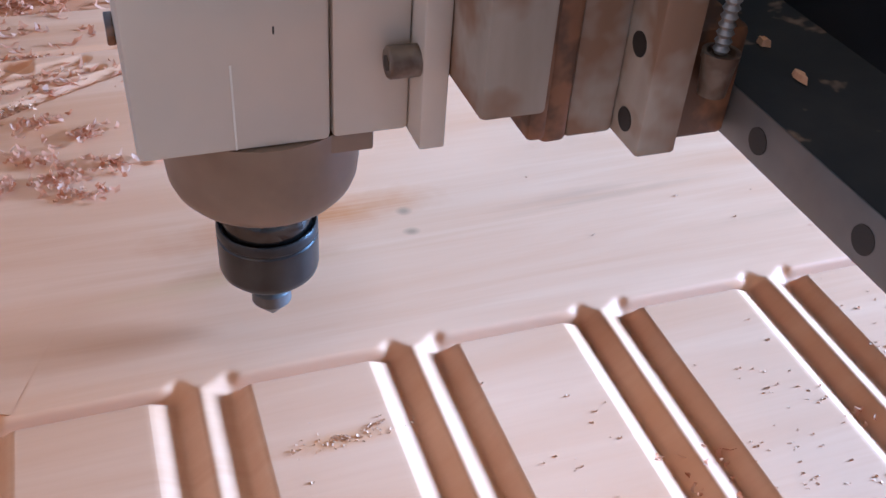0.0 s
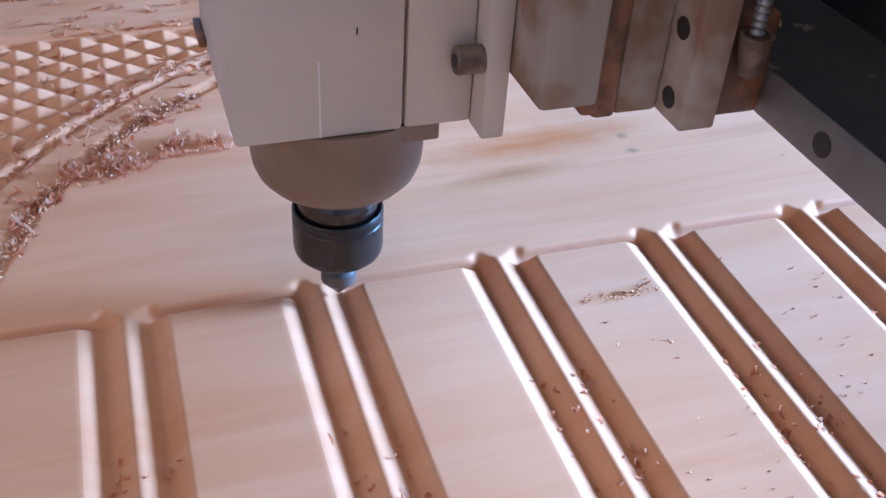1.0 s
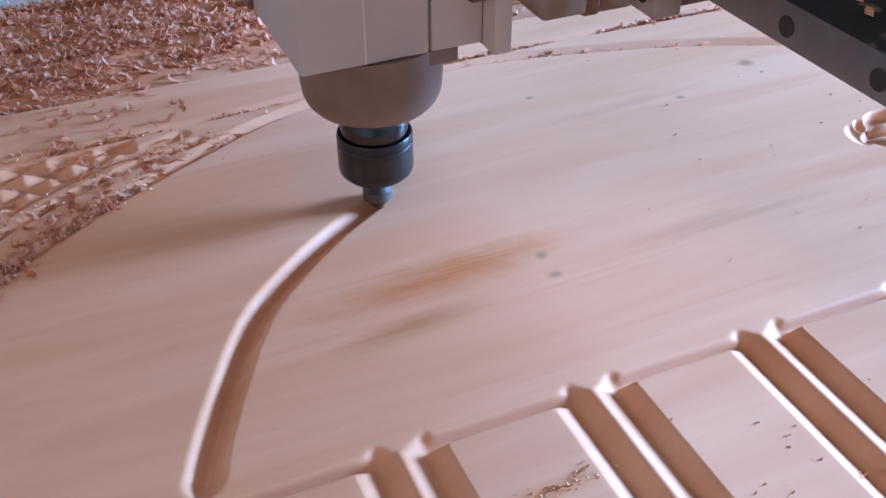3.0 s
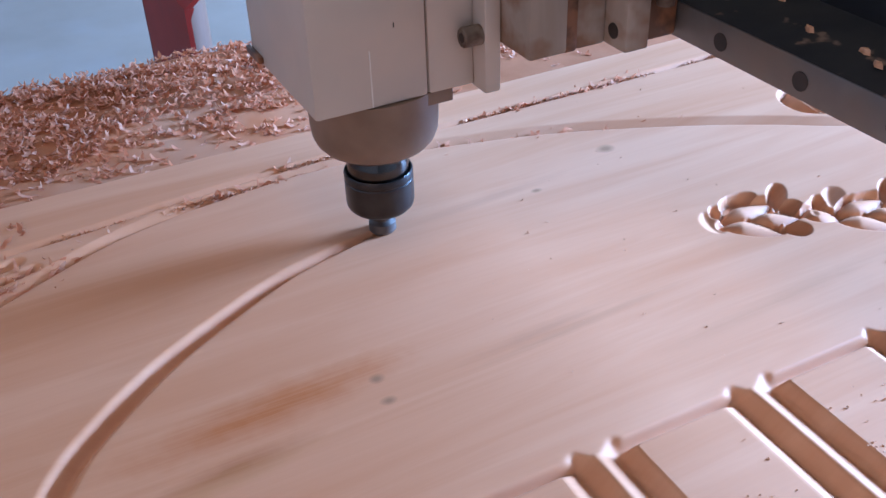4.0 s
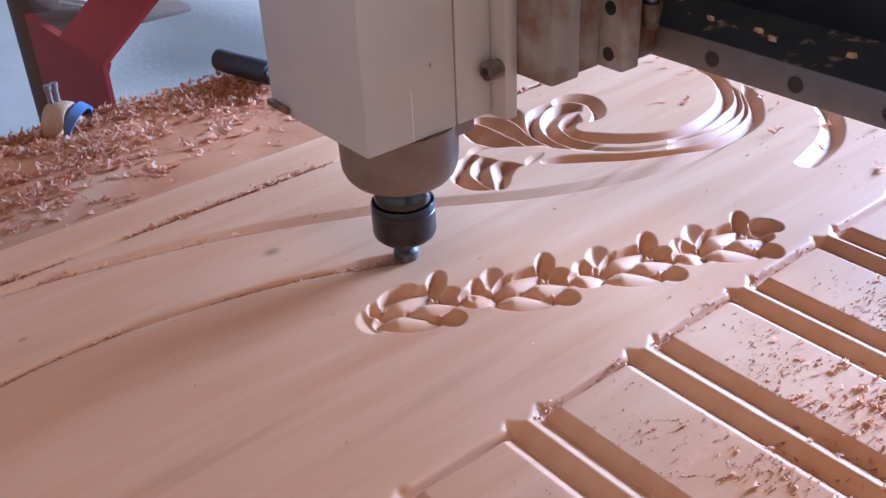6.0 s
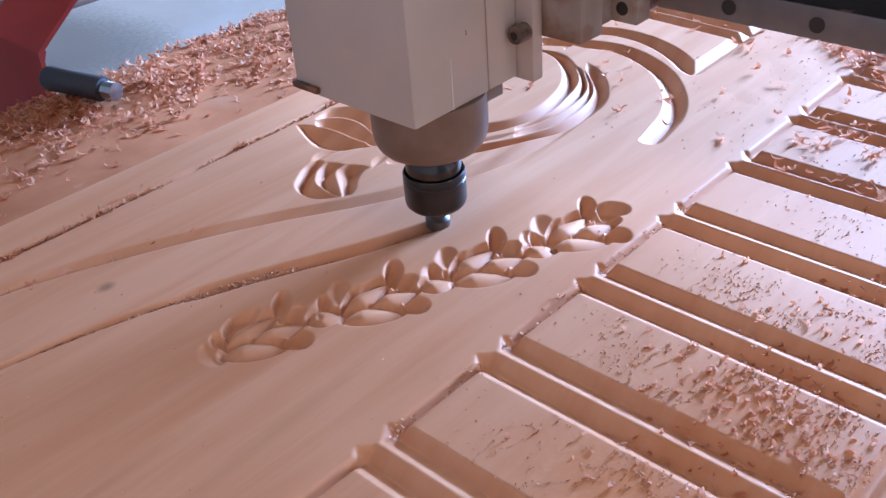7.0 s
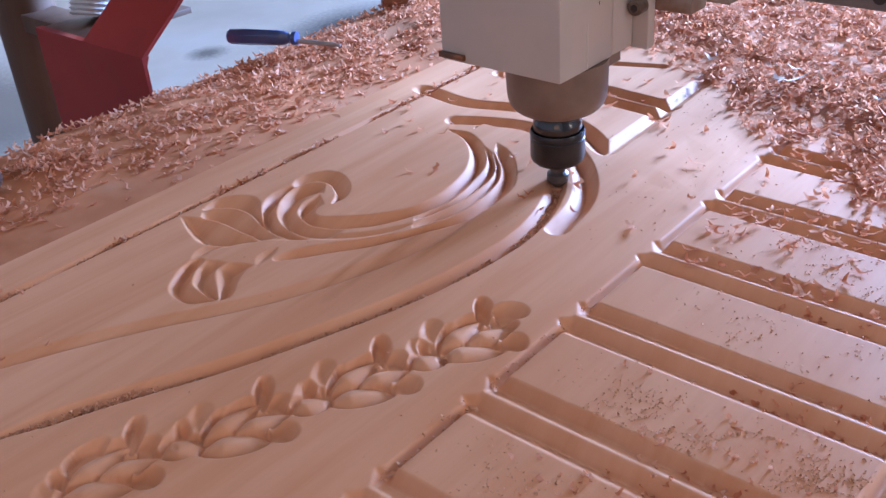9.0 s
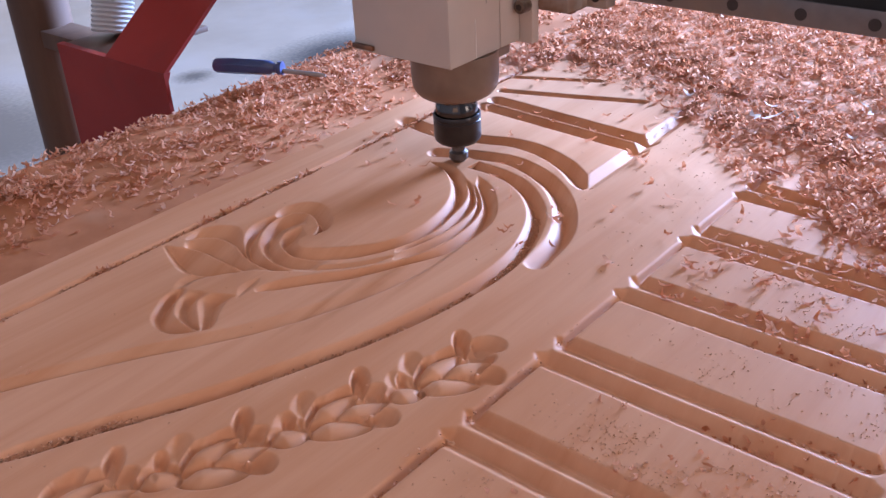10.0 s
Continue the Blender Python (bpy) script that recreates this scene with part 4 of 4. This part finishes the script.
# ---- spindle ----
spindle = empty("router_spindle")
tagged(spindle, "square grey router spindle with a dark collet nut cutting wood", "spindle")
BASE = 0.1035
part("body", box(-0.0483, 0.0195, -0.0363, 0.0720, BASE, BASE + 0.27, 0.0022), BEIGE, spindle)
part("side_seam", box(-0.0150, -0.0143, -0.0367, -0.0362, BASE + 0.001, BASE + 0.034), PALE, spindle, "thin bright scratch in the paint")
part("paint_chip", box(0.0000, 0.0006, -0.0365, -0.0362, BASE + 0.044, BASE + 0.0468), DARKHOLE, spindle)
part("lip", box(-0.0518, -0.0483, 0.048, 0.072, BASE + 0.003, BASE + 0.0075, 0.0008), RUST, spindle)
part("clamp_block", box(0.0203, 0.0489, -0.0355, 0.068, BASE, BASE + 0.27, 0.002), BEIGE, spindle)
part("clamp_plate", box(0.0491, 0.0593, -0.0480, 0.080, BASE - 0.002, BASE + 0.27, 0.0015), BEIGE, spindle)
bolt = part("clamp_bolt", moved(lathe([(0.0, -0.0112), (0.0052, -0.0112), (0.0058, -0.0104), (0.0058, 0.0), (0.0, 0.0)], 24), pose(0.0491, -0.0419, BASE + 0.032, 0, 90, 0)), GREASE, spindle, "dusty socket-head bolt")
part("bolt_socket", moved(lathe([(0.0, -0.0115), (0.0031, -0.0115), (0.0031, -0.0110), (0.0, -0.0110)], 6), pose(0.0491, -0.0419, BASE + 0.032, 0, 90, 0)), DARKHOLE, bolt)
part("cap_flange", box(-0.012, 0.0365, -0.0330, 0.036, BASE - 0.0085, BASE - 0.0002, 0.001), CAPM, spindle)
part("bearing_cap", lathe([(0.0, BASE - 0.0002), (0.0388, BASE - 0.0002), (0.0384, 0.0800), (0.0377, 0.0735), (0.0360, 0.0690), (0.0328, 0.0652),
                           (0.0285, 0.0627), (0.0240, 0.0613), (0.0212, 0.0608), (0.0, 0.0608)], 64), CAPM, spindle, "dusty rounded cast bearing cap")
part("shaft_collar", lathe([(0.0, 0.0620), (0.0178, 0.0620), (0.0178, 0.0545), (0.0188, 0.0530), (0.0190, 0.0455), (0.0184, 0.0415), (0.0, 0.0415)], 48), COLLAR, spindle, "polished dark steel collar")
nutp = [(0.0, 0.0420), (0.0190, 0.0420), (0.0198, 0.0452), (0.0208, 0.0456), (0.0214, 0.0445), (0.0214, 0.0410), (0.0209, 0.0404), (0.0209, 0.0398), (0.0214, 0.0392), (0.0214, 0.0240),
        (0.0208, 0.0212), (0.0184, 0.0186), (0.0140, 0.0174), (0.0, 0.0174)]
nut = part("collet_nut", lathe(nutp, 56), NUTM, spindle, "blackened steel collet nut")
part("cutter_shank", lathe([(0.0, 0.0180), (0.0062, 0.0180), (0.0062, 0.0092), (0.0086, 0.0072), (0.0088, 0.0016), (0.0006, -0.0078), (0.0, -0.0078)], 24), DUSTED, nut, "grey steel V cutter")
# the slide goes up and down with the spindle
part("slide_block", box(0.0597, 0.0836, -0.0770, 0.090, BASE + 0.0255, BASE + 0.27, 0.0022), DIRTY, spindle, "dusty grey slide block")

# ---- carriage that bears the spindle ----
carriage = empty("z_axis_carriage")
tagged(carriage, "dusty grey steel carriage with rails and bolts", "carriage")
CB = 0.1200
part("slide_rail", box(0.0842, 0.0915, -0.0640, 0.085, CB + 0.0045, CB + 0.26, 0.002), RUST, carriage, "oily brown slide rail")
part("rail_lip", box(0.0917, 0.1022, -0.0600, 0.085, CB, CB + 0.26, 0.0025), RUST, carriage)
part("back_plate", box(0.1024, 0.1219, -0.0578, 0.090, CB, CB + 0.26, 0.002), DIRTY, carriage)
side = part("side_plate", box(0.1221, 0.1384, -0.0766, 0.095, CB, CB + 0.26, 0.0015), DIRTY, carriage)
for hz in (0.0100, 0.0400, 0.0700, 0.1000):
    part("bore", moved(lathe([(0.0, -0.0004), (0.0046, -0.0004), (0.0046, 0.002), (0.0, 0.002)], 20), pose(0.1221, -0.0650, CB + hz, 0, 90, 0)), DARKHOLE, side)
part("bearing_block", box(0.1386, 0.1640, -0.0690, 0.095, CB, CB + 0.045, 0.003), RUST, carriage, "greasy bearing block")
part("grease_cup", moved(lathe([(0.0, 0.0), (0.0050, 0.0), (0.0062, 0.0125), (0.0068, 0.014), (0.0068, 0.0165), (0.0052, 0.0165), (0.0050, 0.014), (0.0, 0.014)], 24), pose(0.1475, -0.0768, CB + 0.024)), GREASE, carriage, "dusty steel cup")
coil = []
for i in range(26):
    coil += [(0.0022, CB + 0.05 + 0.003 * i), (0.0032, CB + 0.0515 + 0.003 * i)]
bm = lathe(coil, 10)
part("spring_cable", moved(bm, pose(0.1470, -0.0768, -0.010)), STEEL, carriage, "coiled spring guard")

# ---- gantry ----
gantry = empty("machine_gantry")
tagged(gantry, "black gantry beam with a steel rail and red painted leg", "gantry")
part("beam", box(0.2200, 0.340, -0.80, 0.90, 0.120, 0.420, 0.004), BLACK, gantry)
part("beam_ledge", prism([(0.1652, 0.1397), (0.2198, 0.1397), (0.2198, 0.1450), (0.2000, 0.1425), (0.1760, 0.1410)], -0.80, 0.90), LEDGEM, gantry, "dusty black ledge with chips on it")
crng = np.random.default_rng(77)
for i in range(24):
    cy = -0.36 + 0.037 * i + crng.uniform(-0.02, 0.02)
    cxx, n = crng.uniform(0.180, 0.208), 7
    ring = [(crng.uniform(0.0010, 0.0022) * math.cos(6.283 * j / n), crng.uniform(0.0015, 0.0060) * math.sin(6.283 * j / n)) for j in range(n)]
    chip = bmesh.new()
    lo = [chip.verts.new((cxx + a, cy + b, 0.1425)) for a, b in ring]
    hi = [chip.verts.new((cxx + a * 0.8, cy + b * 0.8, 0.1448 + crng.uniform(0, 0.0006))) for a, b in ring]
    chip.faces.new(lo[::-1])
    chip.faces.new(hi)
    for j in range(n):
        chip.faces.new((lo[j], lo[(j + 1) % n], hi[(j + 1) % n], hi[j]))
    part("wood_chip", chip, GRIT, gantry, "pale wood chip on the ledge")
rail = part("linear_rail", box(0.1650, 0.1900, -0.80, 0.90, 0.118, 0.1395, 0.0012), RAILM, gantry, "grey steel linear rail with dark bolt holes")
for i in range(28):
    yy = -0.782 + 0.06 * i
    part("rail_bore", moved(lathe([(0.0, -0.0004), (0.0052, -0.0004), (0.0052, 0.002), (0.0, 0.002)], 18), pose(0.1650, yy, 0.1280, 0, 90, 0)), DARKHOLE, rail)
part("leg_sheet", prism([(-0.010, -0.70), (-0.010, 0.006), (0.0, 0.0055), (-0.005, -0.005), (-0.005, -0.70)], 0.669, 0.900), RED, gantry, "bent red painted steel leg cover")
part("leg_brace", prism([(-0.0098, 0.0062), (0.300, 0.246), (0.300, 0.240), (-0.002, 0.0062)], 0.669, 0.790), RED, gantry, "slanted red painted steel brace")
part("leg_shelf", box(-0.0045, 0.150, 0.791, 0.898, -0.0030, 0.0045, 0.001), BROWNW, gantry, "dusty brown shelf on the leg")
part("dust_pipe", moved(lathe([(0.0, -0.84), (0.041, -0.84), (0.041, 0.30), (0.0, 0.30)], 28), pose(0.055, 1.05, 0.0)), BROWNW, gantry, "dark brown dust pipe behind the leg")
part("pipe_bracket", box(0.030, 0.080, 0.8985, 1.0165, -0.030, -0.006, 0.001), BROWNW, gantry)
hose = bmesh.new()
prof = []
for i in range(40):
    prof += [(0.025, 0.006 * i), (0.028, 0.006 * i + 0.003)]
lathe(prof, 28, hose)
part("dust_hose", moved(hose, pose(0.046, 0.855, 0.012, -6, 18, 0)), HOSEM, gantry, "white ribbed dust hose")

# ---- clutter on the table edge ----
driver = empty("screwdriver", pose(0.843, 0.6225, -0.002, 0, 0, -65.5))
tagged(driver, "screwdriver with a blue plastic handle lying in shavings", "screwdriver")
hp = [(0.0, -0.045), (0.0075, -0.0445), (0.0088, -0.042), (0.0092, -0.02), (0.0088, 0.02), (0.0082, 0.028), (0.0060, 0.032), (0.0060, 0.036), (0.0082, 0.039), (0.0080, 0.044), (0.0, 0.045)]
bm = lathe(hp, 24)
for v in bm.verts:
    a = math.atan2(v.co.y, v.co.x)
    if -0.043 < v.co.z < 0.027:
        v.co.x, v.co.y = v.co.x * (1 + 0.07 * math.cos(6 * a)), v.co.y * (1 + 0.07 * math.cos(6 * a))
part("handle", moved(bm, pose(0, 0, 0, 0, 90, 0)), BLUEP, driver, "blue plastic fluted handle")
part("blade", moved(lathe([(0.0, 0.045), (0.0028, 0.045), (0.0028, 0.088), (0.0018, 0.098), (0.0, 0.098)], 14), pose(0, 0, 0, 0, 90 + 4, 0)), STEEL, driver)

grip = empty("rubber_handle", pose(0.444, 0.596, -0.007, 0, 0, -73.5))
tagged(grip, "black rubber handle with a steel end lying in shavings", "tool handle")
part("sleeve", moved(lathe([(0.0, -0.034), (0.0112, -0.034), (0.0125, -0.031), (0.0125, 0.036), (0.0118, 0.040), (0.0, 0.040)], 28), pose(0, 0, 0, 0, 92, 0)), RUBBER, grip)
part("ferrule", moved(lathe([(0.0, 0.040), (0.0092, 0.040), (0.0092, 0.055), (0.0, 0.057)], 20), pose(0, 0, 0, 0, 92, 0)), CHROME, grip, "blue-grey steel ferrule")

clamp = empty("hold_down_clamp", pose(0.256, 0.612, -0.022, 0, 0, 12))
tagged(clamp, "small wooden clamp block with a blue band and bolts", "clamp")
part("block", moved(lathe([(0.0, -0.011), (0.019, -0.011), (0.021, -0.008), (0.021, 0.008), (0.019, 0.011), (0.0, 0.011)], 28), pose(0, 0, 0.004, 90, 0, 30)), TANW, clamp)
part("band", moved(lathe([(0.0212, -0.003), (0.0238, -0.003), (0.0238, 0.007), (0.0212, 0.007)], 32), pose(0.008, -0.004, 0.000, 118, 0, 30)), STRAP, clamp, "dull blue strap")
for dx in (-0.004, 0.003):
    part("bolt", moved(lathe([(0.0, 0.0), (0.0026, 0.0), (0.0026, 0.018), (0.0036, 0.018), (0.0036, 0.023), (0.0, 0.023)], 12), pose(dx, 0.004, 0.020)), STEEL, clamp)

block = empty("wood_block", pose(1.075, 0.622, -0.026, 0, 0, -38))
tagged(block, "small reddish wooden block with a steel bolt", "clamp block")
part("block", prism([(-0.020, 0.0), (0.020, 0.0), (0.020, 0.026), (-0.006, 0.026), (-0.012, 0.031), (-0.020, 0.024)], -0.014, 0.014, None, 0.0012), REDWOOD, block)
part("upright", box(-0.004, 0.018, -0.010, 0.010, 0.0262, 0.075, 0.001), TANW, block)
bolt = part("bolt", moved(lathe([(0.0, 0.0), (0.0046, 0.0), (0.0046, 0.072), (0.0038, 0.075), (0.0, 0.075)], 16), pose(0.034, -0.004, 0.0)), STEEL, block, "dull steel bolt")
for nz in (0.024, 0.046):
    part("nut", moved(lathe([(0.0047, 0.0), (0.0098, 0.0), (0.0104, 0.0012), (0.0104, 0.0085), (0.0098, 0.0097), (0.0047, 0.0097)], 6), pose(0.034, -0.004, nz)), GREASE, bolt, "greasy hexagonal nut")

# ---- the shed: floor, and walls and ceiling added out of view to enclose the light ----
def structure(name, bm, mat, label):
    ob = finish(bm, name, mat, None, "", 35)
    return tagged(ob, label, "", "", "structure")


FX0, FX1, FY0, FY1, FZ, CZ = -1.9, 6.2, -4.2, 6.0, -0.85, 3.7


def wall(name, along_x, at, thick, lo, hi, o0, o1, oz0, oz1, mat, label):
    """A wall with one opening, built of four blocks that meet end to end."""
    bm = bmesh.new()
    for a, b, z0, z1 in ((lo, o0, FZ - 0.1, CZ), (o1, hi, FZ - 0.1, CZ), (o0, o1, oz1, CZ), (o0, o1, FZ - 0.1, oz0)):
        if along_x:
            box(a, b, at, at + thick, z0, z1, 0, bm)
        else:
            box(at, at + thick, a, b, z0, z1, 0, bm)
    return structure(name, bm, mat, label)


structure("floor", box(FX0, FX1, FY0, FY1, FZ - 0.1, FZ), FLOORM, "pale concrete workshop floor with soft dark patches")
# unseen ceiling, its opening made for the added overhead fill
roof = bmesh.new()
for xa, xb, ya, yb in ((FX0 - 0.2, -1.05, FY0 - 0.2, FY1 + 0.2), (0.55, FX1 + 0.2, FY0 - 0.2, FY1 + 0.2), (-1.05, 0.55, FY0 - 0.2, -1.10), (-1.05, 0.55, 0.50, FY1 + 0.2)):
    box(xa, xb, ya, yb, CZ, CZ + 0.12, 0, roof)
structure("ceiling", roof, CEILM, "dark unseen ceiling with an opening for added fill")
OY0, OY1, OZ0, OZ1 = -1.32, 0.52, 0.66, 2.66
wall("wall_west", False, FX0 - 0.2, 0.2, FY0 - 0.2, FY1 + 0.2, -2.1, -0.6, 0.4, 1.8, DIMW, "dark unseen wall with an opening for added fill")
wall("wall_north", True, FY1, 0.2, FX0, FX1, 1.7, 3.5, 0.3, 1.7, WALLM, "unseen whitewashed wall with an opening for added fill")
wall("wall_south", True, FY0 - 0.2, 0.2, FX0, FX1, 0.9, 2.5, 0.4, 1.8, DIMW, "dark unseen wall with an opening for added fill")
wall("wall_east", False, FX1, 0.2, FY0 - 0.2, FY1 + 0.2, OY0, OY1, OZ0, OZ1, WALLM, "unseen whitewashed wall with a wide opening to daylight")


# ---- what moves ----
def uncut_strips():
    """The wood still standing in the sweeping line: short wedges that go down as the cutter comes by."""
    line = spline(SWEEP, 0.0016)
    run = np.r_[0, np.cumsum(np.linalg.norm(np.diff(line, axis=0), axis=1))]
    keys = [(1.24, *SWEEP[0], 0)] + [k for k in TOOL if k[0] > 1.2]
    when = np.interp(run, [run[int(np.argmin(np.hypot(line[:, 0] - k[1], line[:, 1] - k[2])))] for k in keys], [k[0] for k in keys])
    tang = np.gradient(line, axis=0)
    nor = np.stack([-tang[:, 1], tang[:, 0]], -1) / np.linalg.norm(tang, axis=1)[:, None]
    rows = []
    n = 7
    h = SWEEP_HALF + 0.0022
    for i0 in range(0, len(line) - 1, n):
        i1 = min(i0 + n, len(line) - 1)
        if line[i1][1] < 0.006:
            continue
        bm = bmesh.new()
        a = []
        for i in range(i0, i1 + 1):
            p, q = line[i] + nor[i] * h, line[i] - nor[i] * h
            a.append([bm.verts.new((p[0], p[1], 0.00005)), bm.verts.new((q[0], q[1], 0.00005)), bm.verts.new((line[i][0], line[i][1], -0.004))])
        for s, t in zip(a, a[1:]):
            bm.faces.new((s[0], s[1], t[1], t[0]))
            bm.faces.new((s[1], s[2], t[2], t[1]))
            bm.faces.new((s[2], s[0], t[0], t[2]))
        bm.faces.new(a[0])
        bm.faces.new(a[-1][::-1])
        ob = part("uncut_strip", bm, WOOD, door, "", 20)
        rows.append((ob, float(when[(i0 + i1) // 2])))
    return rows


def motions():
    for i, (clump, way) in enumerate(zip(clumps, DRAUGHT)):
        rows = [(t, pose(x, y, 0.0006, 0, 0, 25 * math.sin(1.7 * i) + (14 + 5 * i) * t)) for t, x, y in way]
        walk(clump, rows + [(10.0, rows[-1][1])])
    walk(spindle, [(t, pose(x, y, lift)) for t, x, y, lift in TOOL])
    walk(carriage, [(t, pose(x, y, 0.0)) for t, x, y, lift in TOOL])
    walk(gantry, [(t, pose(x, 0.0, 0.0)) for t, x, y, lift in TOOL])
    for ob, t in uncut_strips():
        if t > 9.85:
            walk(ob, [(0.0, pose(0, 0, 0)), (10.0, pose(0, 0, 0))])
        else:
            walk(ob, [(0.0, pose(0, 0, 0)), (t - 0.02, pose(0, 0, 0)), (t + 0.08, pose(0, 0, -0.0150)), (10.0, pose(0, 0, -0.0150))])


motions()
